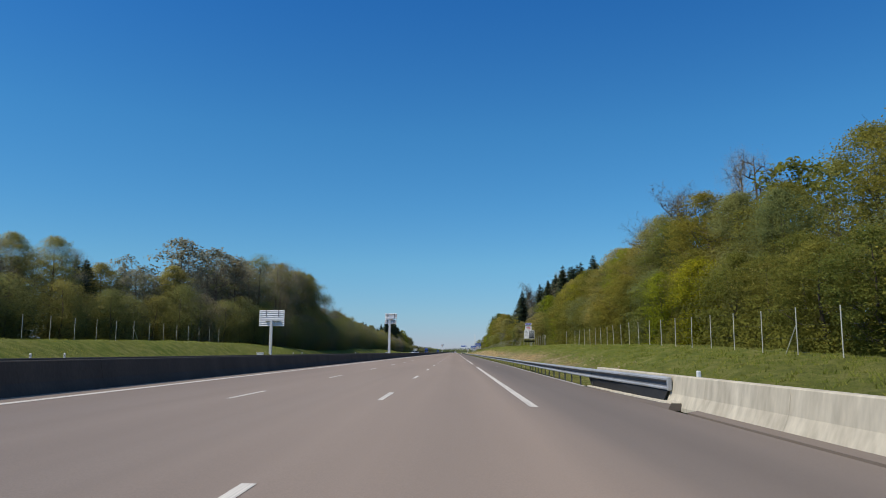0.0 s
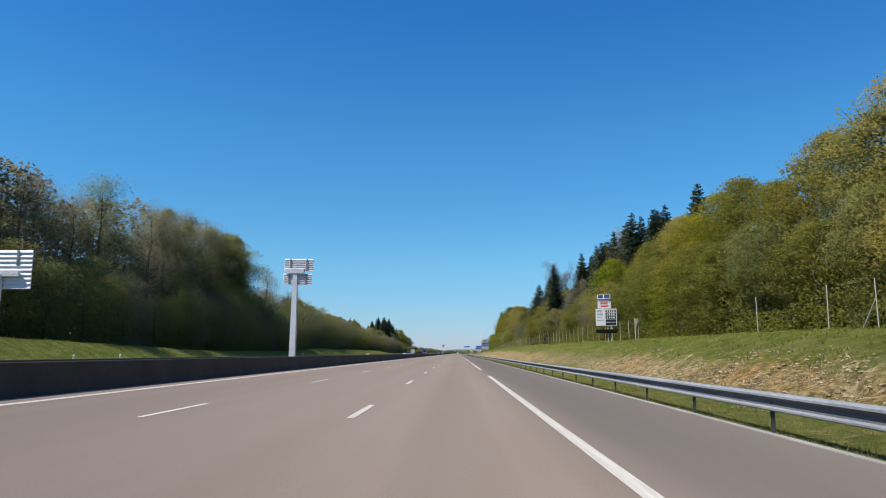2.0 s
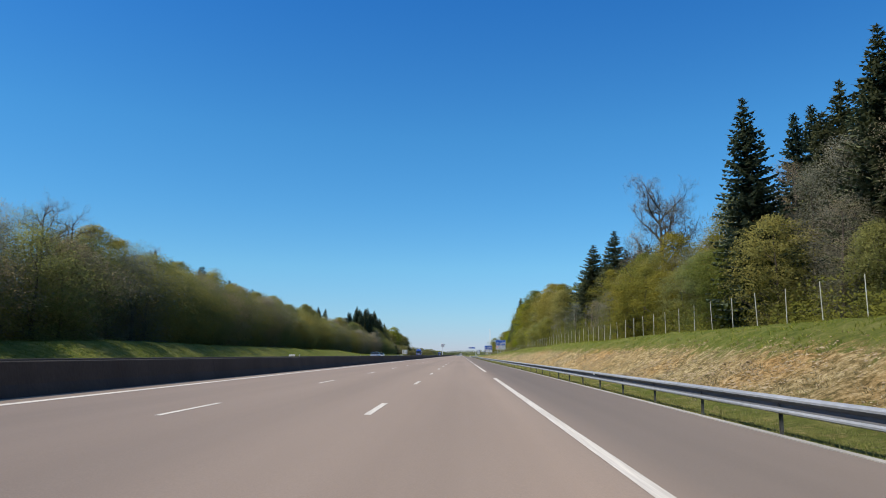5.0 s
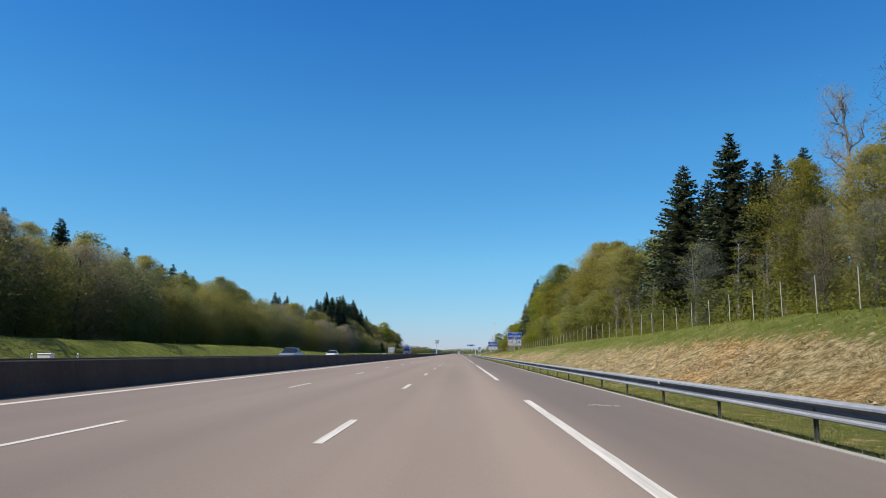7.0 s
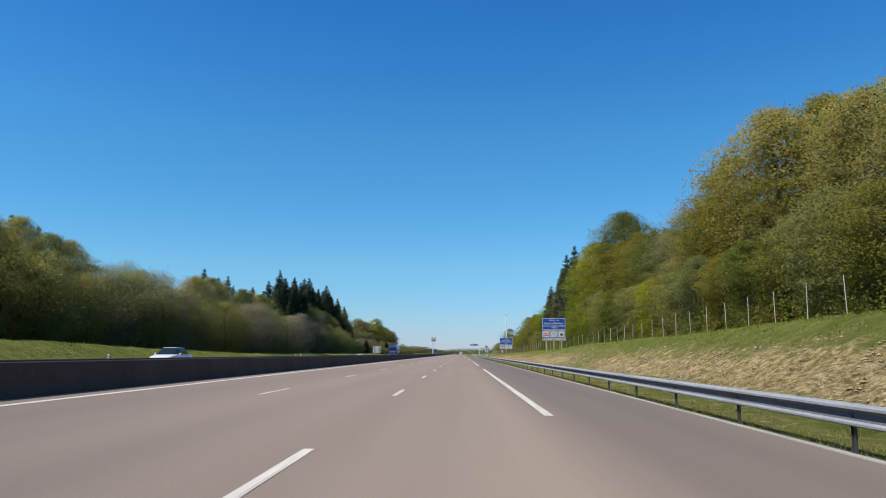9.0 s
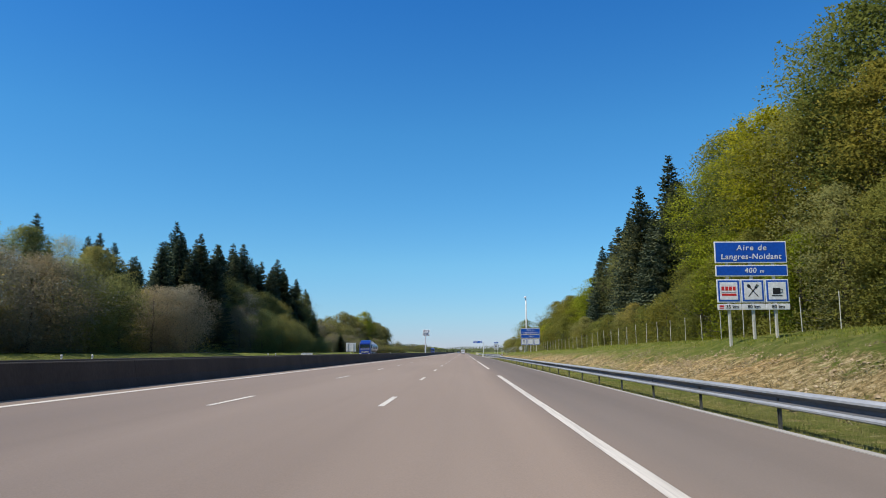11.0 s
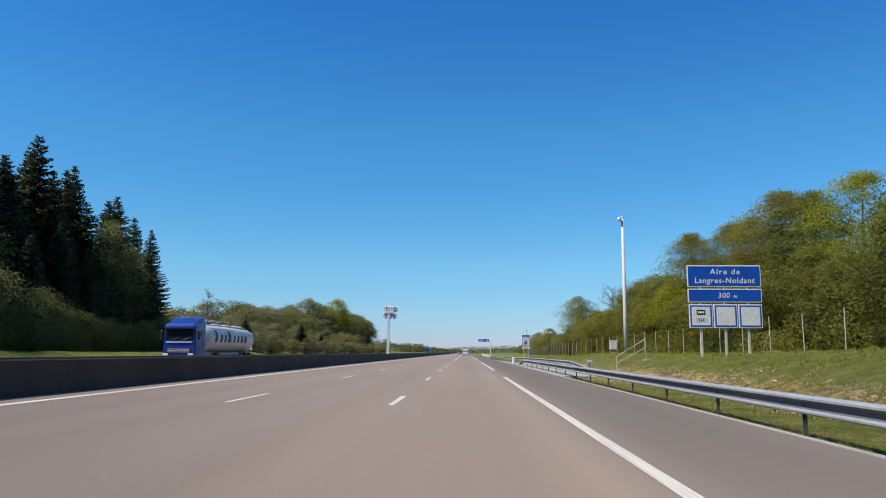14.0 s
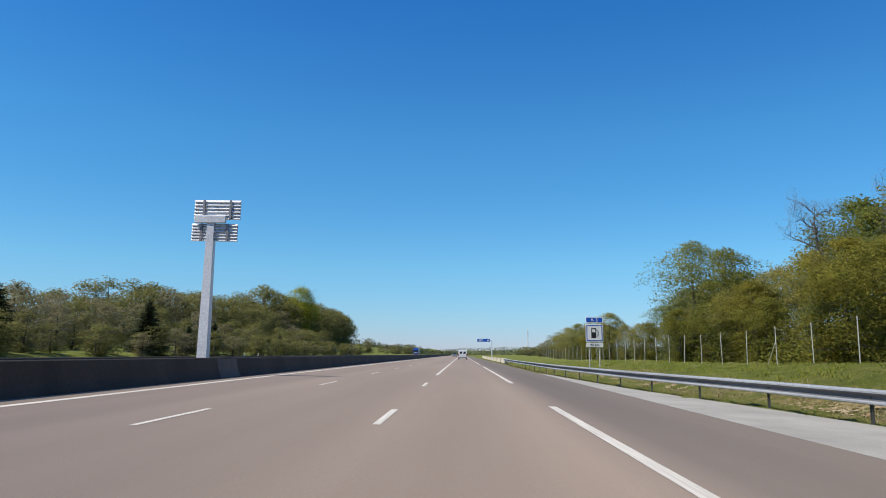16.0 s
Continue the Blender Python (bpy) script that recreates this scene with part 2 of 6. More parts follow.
NEEDLE = leaf_material("conifer_needle", (0.047, 0.064, 0.044), (0.080, 0.104, 0.066), (0.130, 0.155, 0.090), 0.25)
GRASS_BLADE = leaf_material("grass_blade", (0.092, 0.128, 0.022), (0.14, 0.178, 0.034), (0.215, 0.235, 0.062), 0.4)
VERGE_BLADE = leaf_material("verge_blade", (0.110, 0.130, 0.044), (0.155, 0.172, 0.066), (0.22, 0.225, 0.105), 0.4)
DRY_BLADE = leaf_material("dry_grass", (0.14, 0.11, 0.055), (0.27, 0.215, 0.115), (0.41, 0.345, 0.21), 0.3)
LEAF_FAR = leaf_material("distant_leaf", (0.075, 0.092, 0.05), (0.105, 0.125, 0.066), (0.14, 0.155, 0.085), 0.2)
BUSH_LEAF = leaf_material("bush_leaf", (0.108, 0.120, 0.027), (0.138, 0.152, 0.034), (0.172, 0.184, 0.044), 0.42)


# ---- mesh helpers ----
class Shape:
    """Collects faces of one mesh."""

    def __init__(self):
        self.v, self.f = [], []

    def add(self, verts, faces):
        k = len(self.v)
        self.v += [tuple(p) for p in verts]
        self.f += [tuple(i + k for i in q) for q in faces]
        return self

    def box(self, x0, x1, y0, y1, z0, z1, c=0.0):
        """A box with chamfered edges (c metres)."""
        if c <= 0:
            v = [(x, y, z) for z in (z0, z1) for x, y in ((x0, y0), (x1, y0), (x1, y1), (x0, y1))]
            return self.add(v, [(3, 2, 1, 0), (4, 5, 6, 7), (0, 1, 5, 4), (1, 2, 6, 5), (2, 3, 7, 6), (3, 0, 4, 7)])
        rings = []
        for z, i in ((z0, c), (z0 + c, 0), (z1 - c, 0), (z1, c)):
            a, b, d, e = x0 + i, x1 - i, y0 + i, y1 - i
            k = c if i == 0 else c * 0.6
            rings.append([(a + k, d, z), (b - k, d, z), (b, d + k, z), (b, e - k, z), (b - k, e, z), (a + k, e, z), (a, e - k, z), (a, d + k, z)])
        return self.loft(rings)

    def loft(self, rings, caps=True, closed=True):
        m = len(rings[0])
        k = m if closed else m - 1
        f = [(r * m + i, r * m + (i + 1) % m, (r + 1) * m + (i + 1) % m, (r + 1) * m + i) for r in range(len(rings) - 1) for i in range(k)]
        if caps:
            f += [tuple(range(m))[::-1], tuple((len(rings) - 1) * m + i for i in range(m))]
        return self.add([p for r in rings for p in r], f)

    def tube(self, pts, radii, sides=6, caps=True):
        pts = [Vector(p) for p in pts]
        rings = []
        for i, p in enumerate(pts):
            d = (pts[min(i + 1, len(pts) - 1)] - pts[max(i - 1, 0)]).normalized()
            u = d.cross(Vector((0, 0, 1)) if abs(d.z) < 0.95 else Vector((1, 0, 0))).normalized()
            w = u.cross(d)
            r = radii[i] if hasattr(radii, "__len__") else radii
            rings.append([p + u * (r * math.cos(2 * math.pi * j / sides)) - w * (r * math.sin(2 * math.pi * j / sides)) for j in range(sides)])
        return self.loft(rings, caps)

    def mesh(self, name, mat, smooth=False):
        me = bpy.data.meshes.new(name)
        me.from_pydata(self.v, [], self.f)
        me.materials.append(mat)
        if smooth:
            me.polygons.foreach_set("use_smooth", [True] * len(me.polygons))
        me.update()
        return me


def tris_mesh(name, corners, mat, normals=None):
    """One mesh of loose triangles from an array (n, 3, 3), shaded by the given normals (one for each triangle)."""
    n = len(corners)
    me = bpy.data.meshes.new(name)
    me.vertices.add(n * 3)
    me.vertices.foreach_set("co", np.asarray(corners, np.float32).ravel())
    me.loops.add(n * 3)
    me.loops.foreach_set("vertex_index", np.arange(n * 3, dtype=np.int32))
    me.polygons.add(n)
    me.polygons.foreach_set("loop_start", np.arange(0, n * 3, 3, dtype=np.int32))
    me.polygons.foreach_set("loop_total", np.full(n, 3, dtype=np.int32))
    me.materials.append(mat)
    me.update(calc_edges=True)
    if normals is not None:
        me.polygons.foreach_set("use_smooth", np.ones(n, bool))
        me.normals_split_custom_set_from_vertices(np.repeat(normals, 3, 0).tolist())
    return me


def part(name, shape, mat, parent, label="", m=None, smooth=False):
    """One mesh object under a thing or a part. shape: a Shape or a finished mesh."""
    me = shape if isinstance(shape, bpy.types.Mesh) else shape.mesh(name, mat, smooth)
    ob = new(name, me)
    ob.parent = parent
    if m is not None:
        ob.matrix_basis = m
    if label:
        ob["label"] = label
    return ob


def thing(name, label, category, m, group="", kind=""):
    ob = new(name)
    ob.empty_display_size = 0.2
    ob.matrix_basis = m
    return tagged(ob, label, category, group, kind)


def lettering(name, text, size, mat, parent, m, label="", spacing=1.0, slant=0.0):
    """Raised letters as a mesh, from the built-in font; they stand in the x-z plane facing -y."""
    cu = bpy.data.curves.new(name, "FONT")
    cu.body, cu.size, cu.extrude, cu.align_x, cu.align_y = text, size, 0.004, "CENTER", "CENTER"
    cu.space_character, cu.shear, cu.offset, cu.resolution_u = spacing, slant, 0.012 * size, 3
    ob = bpy.data.objects.new(name, cu)
    me = bpy.data.meshes.new_from_object(ob)
    bpy.data.objects.remove(ob)
    me.materials.clear()
    me.materials.append(mat)
    return tagged(part(name, me, mat, parent, label, m @ pose(0, 0, 0, 90, 0, 0)), kind="stuff")


# ---- the lie of the land ----
def edge_x(y):
    """Outer edge of the asphalt."""
    return np.interp(y, (0, 40, 85, 130, 160, 225, 255, 290, 400, 600), (4.5, 4.5, 4.72, 4.73, 4.82, 4.82, 4.71, 4.63, 4.68, 4.7))


def fence_x(y):
    return np.interp(y, (-60, 30, 90, 280, 410, 500, 600, 700), (14.5, 15.0, 17.0, 18.0, 18.5, 17.2, 16.3, 16.5))


def bank_z(y):
    return np.interp(y, (-60, 20, 60, 90, 140, 210, 280, 340, 412, 470, 521, 553, 600, 700), (0.6, 0.7, 1.6, 2.0, 2.4, 2.8, 3.0, 2.8, 2.0, 1.6, 1.1, 1.05, 0.65, 0.2))


def left_z(y):
    return np.interp(y, (-60, 60, 92, 110, 176, 215, 243, 367, 420, 1000), (1.8, 2.0, 2.4, 2.4, 1.3, 1.5, 2.2, 2.0, 1.0, 0.8))


def layby_x(y):
    """Outer edge of the lay-by paving (0 where there is none)."""
    return np.interp(y, (519, 522, 560, 571, 580, 590, 600, 603), (0, 8.0, 7.9, 7.1, 6.15, 5.65, 5.2, 0))


def bank_foot(y):
    return np.maximum(edge_x(y), layby_x(y)) + np.interp(y, (0, 515, 522, 560, 600), (2.4, 2.4, 0.5, 0.8, 2.4))


def bank_top(y):
    return fence_x(y) - 3.2 - np.interp(y, (0, 340, 385, 450, 505, 522, 560, 600), (0, 0, 1.7, 1.2, 1.6, 3.2, 2.4, 0))


def road_z(x):
    return -0.02 * x


def other_z(x):
    return 0.18 + 0.02 * (x + 12.4)


def ground_z(x, y):
    x, y = np.broadcast_arrays(np.asarray(x, float), np.asarray(y, float))
    fx, bz, lz = fence_x(y), bank_z(y), left_z(y)
    e = np.maximum(edge_x(y), layby_x(y))
    foot, top = bank_foot(y), bank_top(y)
    s = np.clip((x - foot) / np.maximum(top - foot, 0.5), 0, 1)
    s = s * s * (3 - 2 * s)
    right = np.where(x < e + 0.1, -0.17, np.where(x < foot, -0.17 - 0.10 * np.clip((x - e) / 1.2, 0, 1), -0.27 + (bz - 0.05) * s))
    right = right + np.clip((x - top) / 3.2, 0, 1) * 0.3 + np.clip(x - fx, 0, 200) * 0.03
    under = np.where(x > -9.1, road_z(x) - 0.09, np.where(x > -12.4, 0.12, other_z(x) - 0.09))
    t = np.clip((-27.2 - x) / 6.0, 0, 1)
    left = -0.12 + (lz + 0.12) * t * t * (3 - 2 * t) + np.clip(-36 - x, 0, 200) * 0.02
    z = np.where(x > e, right, np.where(x > -26.3, under, left))
    far = np.clip((y - 1250) / 700, 0, 1)
    z = z * (1 - far) + far * (np.clip(np.abs(x + 40) / 600, 0, 1) * 10 + 9 * np.clip((y - 1250) / 1200, 0, 1))
    hill = np.clip((y - 640) / 160, 0, 1) * np.clip((-48 - x) / 30, 0, 1) * 5
    lumps = np.sin(x * 1.3 + y * 0.31) * np.sin(y * 0.53 - x * 0.4) * 0.06 + np.sin(x * 0.47 - y * 0.11) * 0.05
    bumpy = np.clip((x - foot) / 1.5, 0, 1) + np.clip((-29 - x) / 2, 0, 1)
    return z + hill + lumps * bumpy


def build_ground():
    xs = np.concatenate([[-1800, -900, -450, -250, -170], np.arange(-130, -40, 6.0), np.arange(-40, -26, 1.0), [-26.3, -20, -12.41, -12.4, -9.11, -9.0, -4, 0, 4.3],
                         np.arange(4.5, 20.2, 0.55), np.arange(21, 60, 3.5), [70, 90, 130, 200, 400, 900, 1800]])
    ys = np.concatenate([[-400, -150], np.arange(-60, 700, 0.8), np.arange(700, 1400, 12), np.arange(1400, 2000, 60), [2300, 2800, 3400, 4200]])
    gx, gy = np.meshgrid(xs, ys)
    gz = ground_z(gx, gy)
    rng = np.random.default_rng(5)
    mid = (gx > 6.5) & (gx < 20) & (gy < 700)
    gz = gz + np.where(mid, rng.normal(0, 0.05, gz.shape), 0)
    h, w = gz.shape
    verts = np.stack([gx, gy, gz], -1).reshape(-1, 3)
    i = np.arange(h * w).reshape(h, w)
    faces = np.stack([i[:-1, :-1], i[:-1, 1:], i[1:, 1:], i[1:, :-1]], -1).reshape(-1, 4)
    me = bpy.data.meshes.new("ground")
    me.from_pydata(verts.tolist(), [], faces.tolist())
    me.materials.append(GROUND)
    me.polygons.foreach_set("use_smooth", [True] * len(me.polygons))
    foot, top = bank_foot(gy) + 0.2, bank_top(gy) - 0.4
    u = (gx - foot) / (top - foot)
    bare = np.clip(1 - np.abs(u - 0.34) / 0.44, 0, 1) * np.clip(bank_z(gy) / 1.2, 0, 1)
    along = np.interp(gy, (20, 60, 90, 130, 180, 215, 262, 285, 305, 370, 440, 520, 640), (0.0, 0.3, 0.75, 0.6, 0.8, 1.2, 1.3, 1.05, 0.75, 0.66, 0.85, 0.6, 0.45)) + 0.30 * np.sin(gy * 0.171 + 1.3) * np.sin(gy * 0.063 + 0.4)
    bare = np.where((gy > 22) & (gy < 640), bare * along * 1.25, 0) + np.where((gx > 4.5) & (gx < 6.9), 0.36, 0)
    bare = bare + np.where(gx < -30, 0.12, 0)
    at = me.attributes.new("bare", "FLOAT", "POINT")
    at.data.foreach_set("value", bare.ravel().astype(np.float32))
    rust = np.interp(gy, (60, 90, 130, 160, 240, 272, 288, 320, 440, 470, 520, 640), (0.5, 0.8, 0.6, 0.7, 0.7, 1.0, 0.15, 0.0, 0.6, 0.9, 0.6, 0.3)) * np.clip(0.4 + u, 0, 1)
    at = me.attributes.new("rust", "FLOAT", "POINT")
    at.data.foreach_set("value", rust.ravel().astype(np.float32))
    me.update()
    return tagged(new("ground", me), "grassy ground with dry earth on the roadside bank", "ground", kind="structure")


build_ground()


# ---- carriageways and their markings ----
def strip(x0, x1, y0, y1, zf, thick, step=20.0):
    """A slab between two edges that may be functions of y."""
    s, ys = Shape(), np.arange(y0, y1 + 0.01, step)
    rings = []
    for y in ys:
        a, b = (float(q(y)) if callable(q) else q for q in (x0, x1))
        rings.append([(a, y, zf(a)), (b, y, zf(b)), (b, y, zf(b) - thick), (a, y, zf(a) - thick)])
    return s.loft(rings)


road = tagged(new("road", strip(-9.12, edge_x, -60, 1300, road_z, 0.12, 5.0).mesh("road", ASPHALT)), "worn pinkish-grey asphalt motorway carriageway with three lanes", "road", kind="structure")
other = tagged(new("road", strip(-26.2, -12.42, -60, 1300, other_z, 0.12).mesh("road", ASPHALT)), "asphalt carriageway for the opposite direction behind the barrier", "road", kind="structure")
tagged(new("trim", strip(lambda y: edge_x(y) + 0.002, lambda y: edge_x(y) + 0.13, 27, 522, lambda x: -0.082, 0.12, 5).mesh("trim", PALE_CONCRETE)), "pale concrete edge strip along the hard shoulder", "edge strip", kind="structure")

# narrow near-black strip, set a little lower than the edge strip
tagged(new("trim", strip(lambda y: edge_x(y) + 0.134, lambda y: edge_x(y) + 0.29, 27, 522, lambda x: -0.120, 0.1, 5).mesh("trim", NEAR_BLACK)), "near-black low strip behind the edge strip", "drain", kind="structure")


def line_piece(name, x, y0, y1, w, zf, parent, label=""):
    s, k = Shape(), max(1, int((y1 - y0) / 20))
    rings = []
    for i in range(k + 1):
        y = y0 + (y1 - y0) * i / k
        rings.append([(x - w / 2, y, zf(x - w / 2) + 0.005), (x + w / 2, y, zf(x + w / 2) + 0.005), (x + w / 2, y, zf(x + w / 2) + 0.001), (x - w / 2, y, zf(x - w / 2) + 0.001)])
    return part(name, s.loft(rings), PAINT, parent, label)


def dashes(x, first, period, length, w, last, zf, parent, uneven=((0, 1), (0, 0))):
    """Painted dashes that share one mesh."""
    s = Shape().add([(-w / 2, 0, zf(x - w / 2) + 0.005), (w / 2, 0, zf(x + w / 2) + 0.005), (w / 2, length, zf(x + w / 2) + 0.005), (-w / 2, length, zf(x - w / 2) + 0.005)], [(0, 1, 2, 3)])
    me = s.mesh("lane_dash", PAINT)
    y = first
    while y < last:
        part("lane_dash", me, PAINT, parent, "", pose(x, y + float(np.interp(y, *uneven)), 0))
        y += period


dashes(-1.599, 4.657 - 26, 13.0, 3.0, 0.125, 586, road_z, road)
line_piece("lane_line", -1.599, 589.5, 1290, 0.15, road_z, road, "solid white line")
UNEVEN = ((17, 30, 43, 82, 95, 133, 146, 237, 250, 290, 368, 394, 408, 446, 472, 511, 523, 563), (-0.1, -0.65, -0.31, -0.09, 0.08, -0.65, -0.52, -0.58, -0.25, 0.0, 0.42, 0.4, 1.4, 0.22, 0.5, 1.0, -0.2, 0.19))
dashes(-4.797, 17.253 - 3 * 12.978, 12.978, 3.0, 0.105, 1100, road_z, road, UNEVEN)
dashes(1.69, 16.709 - 2 * 51.35, 51.35, 38.6, 0.178, 1200, road_z, road)
line_piece("edge_line", -8.01, -60, 1290, 0.20, road_z, road, "continuous white edge line")
line_piece("edge_line", -13.1, -60, 1290, 0.23, other_z, other)
line_piece("edge_line", -23.3, -60, 1290, 0.23, other_z, other)
dashes(-16.5, -50.0, 13.0, 3.0, 0.15, 1000, other_z, other)
dashes(-19.9, -46.0, 13.0, 3.0, 0.15, 1000, other_z, other)

median = tagged(new("pavement", strip(-12.4, -9.14, -60, 1300, lambda x: 0.17, 0.1).mesh("pavement", GRAVEL)), "gravel strip between the two median barriers", "median strip", kind="structure")
lay = Shape()
ys_l = [522 + i * 2.0 for i in range(40)]
lay.loft([[(float(edge_x(y)) + 0.004, y, -0.092), (float(layby_x(y)), y, -0.15), (float(layby_x(y)), y, -0.3), (float(edge_x(y)) + 0.004, y, -0.3)] for y in ys_l])
tagged(new("pavement", lay.mesh("pavement", PALE_CONCRETE)), "pale grey paved lay-by beside the hard shoulder", "lay-by", kind="structure")

# worn scraps of paint on the hard shoulder
for x, y in ((3.28, 61.01), (3.31, 259.40), (3.24, 557.11), (3.89, 162.71), (3.26, 458.00)):
    s = Shape()
    for dx, dy, a, b in ((0, 0, 0.32, 0.10), (0.18, 0.22, 0.26, 0.07), (-0.12, 0.35, 0.22, 0.06), (0.30, 0.05, 0.14, 0.12), (-0.28, 0.12, 0.16, 0.09)):
        s.add([(dx - a / 2, dy - b / 2, 0), (dx + a / 2, dy - b / 3, 0), (dx + a / 2.4, dy + b / 2, 0), (dx - a / 2.6, dy + b / 2.2, 0)], [(0, 1, 2, 3)])
    part("paint_mark", s, PAINT, road, "worn white paint mark", pose(x, y, road_z(x) + 0.006, 0, 1.146, 0))


# ---- barriers ----
def jersey(length, half=0.30, top=0.095, height=0.8):
    """A concrete safety barrier profile drawn along y, ends slightly chamfered."""
    prof = [(-half, 0), (-half, 0.08), (-half * 0.60, 0.33), (-top, height - 0.02), (-top + 0.02, height), (top - 0.02, height), (top, height - 0.02), (half * 0.60, 0.33), (half, 0.08), (half, 0)]
    rings = []
    for y, k in ((0.004, 0.985), (0.02, 1.0), (length - 0.02, 1.0), (length - 0.004, 0.985)):
        rings.append([(x * k, y, z * k) for x, z in prof])
    return Shape().loft(rings)


barrier = thing("median_barrier", "dark concrete safety barrier along the median", "barrier", pose(-9.12, -60, 0.10))
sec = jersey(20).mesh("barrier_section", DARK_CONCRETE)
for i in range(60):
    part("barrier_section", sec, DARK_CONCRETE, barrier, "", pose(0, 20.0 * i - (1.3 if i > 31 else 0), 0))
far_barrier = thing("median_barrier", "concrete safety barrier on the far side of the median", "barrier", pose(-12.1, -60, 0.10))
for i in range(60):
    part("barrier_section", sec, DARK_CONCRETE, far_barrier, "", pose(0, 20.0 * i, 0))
patch = Shape()
patch.loft([[(-8.807, y, 0.19), (-8.93, y, 0.44), (-9.008, y, 0.86), (-9.02, y, 0.86), (-8.95, y, 0.42), (-8.82, y, 0.19)] for y in (578.0, 580.2)])
patch_ob = part("repair_patch", patch, PATCH, barrier, "lighter repaired joint")
patch_ob.matrix_basis = Matrix.Translation((9.12, 60, -0.10))

roadside = thing("concrete_barrier", "light weathered concrete barrier streaked with stains beside the hard shoulder", "barrier", pose(5.12, -60, -0.16))
wall = jersey(14.5, 0.27, 0.10, 0.73).mesh("barrier_section", CONCRETE)
for i in range(6):
    part("barrier_section", wall, CONCRETE, roadside, "", pose(0, 14.5 * i, 0))
fillet = Shape().loft([[(4.66, y, -0.096), (4.86, y, -0.06), (4.86, y, -0.2), (4.66, y, -0.2)] for y in (-60, -20, 16.2)])
tagged(new("trim", fillet.mesh("trim", ASPHALT)), "rough asphalt fillet at the foot of the concrete barrier", "edge strip", kind="structure")
footing = thing("barrier_footing", "chipped white-painted concrete footing under the guardrail end", "footing", pose(0, 0, 0))
part("body", Shape().loft([[(4.56, 17.2, -0.14), (4.86, 17.2, -0.14), (4.86, 17.2, 0.008), (4.645, 17.2, 0.012)], [(4.57, 20, -0.14), (4.86, 20, -0.14), (4.86, 20, -0.022), (4.665, 20, -0.018)], [(4.59, 26.9, -0.14), (4.86, 26.9, -0.14), (4.86, 26.9, -0.066), (4.705, 26.9, -0.062)]]), ASPHALT, footing, "grimy crumbling front of the footing")
part("painted_top", Shape().loft([[(4.635, y, z - 0.03), (4.858, y, z - 0.03), (4.858, y, z), (4.65, y, z + 0.006)] for y, z in ((17.22, 0.022), (18.6, 0.008), (20, -0.008), (22.9, -0.03), (26.88, -0.052))]), CONCRETE, footing, "chipped white painted edge")
far_wall = thing("concrete_barrier", "pale concrete barrier continuing beyond the guardrail", "barrier", pose(6.35, 661, -0.2))
for i in range(14):
    part("barrier_section", wall, CONCRETE, far_wall, "", pose(0.035 * i * i * 0.35, 14.5 * i, 0, 0, 0, -0.8))

W_BEAM = [(0.0, 0.0), (-0.065, 0.004), (-0.092, 0.022), (-0.094, 0.050), (-0.070, 0.080), (-0.004, 0.108), (-0.004, 0.164), (-0.072, 0.204), (-0.094, 0.228), (-0.094, 0.262), (-0.065, 0.288), (0.0, 0.300)]


def beam_shape(pts, drop=None):
    """A W-beam drawn along a polyline of (x, y, z)."""
    s, rings = Shape(), []
    for i, p in enumerate(pts):
        a, b = Vector(pts[max(i - 1, 0)]), Vector(pts[min(i + 1, len(pts) - 1)])
        d = (b - a).normalized()
        side = Vector((d.y, -d.x, 0)).normalized()
        prof = W_BEAM + [(x + 0.006, z) for x, z in reversed(W_BEAM)]
        rings.append([Vector(p) + side * x + Vector((0, 0, z)) for x, z in prof])
    return s.loft(rings)


def beam_mesh(pts):
    """The beam, with the shade in its groove and under its lower lip put in as darker steel."""
    me = beam_shape(pts).mesh("beam", STEEL)
    me.materials.append(SHADED_STEEL)
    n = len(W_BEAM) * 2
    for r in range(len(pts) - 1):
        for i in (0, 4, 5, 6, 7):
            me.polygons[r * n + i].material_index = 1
    return me


def rail_post():
    s = Shape()
    s.box(-0.012, 0.03, -0.04, -0.033, -0.35, 0.44).box(-0.012, 0.03, 0.033, 0.04, -0.35, 0.44).box(0.023, 0.03, -0.033, 0.033, -0.35, 0.44)
    s.box(-0.024, -0.012, -0.033, 0.033, 0.26, 0.40)
    return s.mesh("post", POST_STEEL)


RAIL_POST = rail_post()


def rail_set(y):
    """How far the rail stands back from the shoulder: more, and lower, past its start."""
    return float(np.interp(y, (30, 55), (1.0, 1.10)))


def rail_x(y):
    """The rail bends back to meet the concrete barrier at its start."""
    return (float(edge_x(y)) + 0.17) * rail_set(y) + 0.29 * float(np.clip((29 - y) / 10, 0, 1))


def rail_z(y):
    return 1.09 - 0.86 * rail_set(y)


guard = thing("guardrail", "galvanised steel W-beam guardrail on short posts", "guardrail", pose(0, 0, 0))
y = 18.2
while y < 548:
    b = min(y + 4.0, 548)
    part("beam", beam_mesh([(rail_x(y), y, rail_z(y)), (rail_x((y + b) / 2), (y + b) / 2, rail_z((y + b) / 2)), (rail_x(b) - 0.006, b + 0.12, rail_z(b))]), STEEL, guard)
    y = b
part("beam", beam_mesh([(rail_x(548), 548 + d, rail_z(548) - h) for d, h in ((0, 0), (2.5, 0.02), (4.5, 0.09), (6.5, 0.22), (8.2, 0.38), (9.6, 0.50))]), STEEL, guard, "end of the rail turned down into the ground")
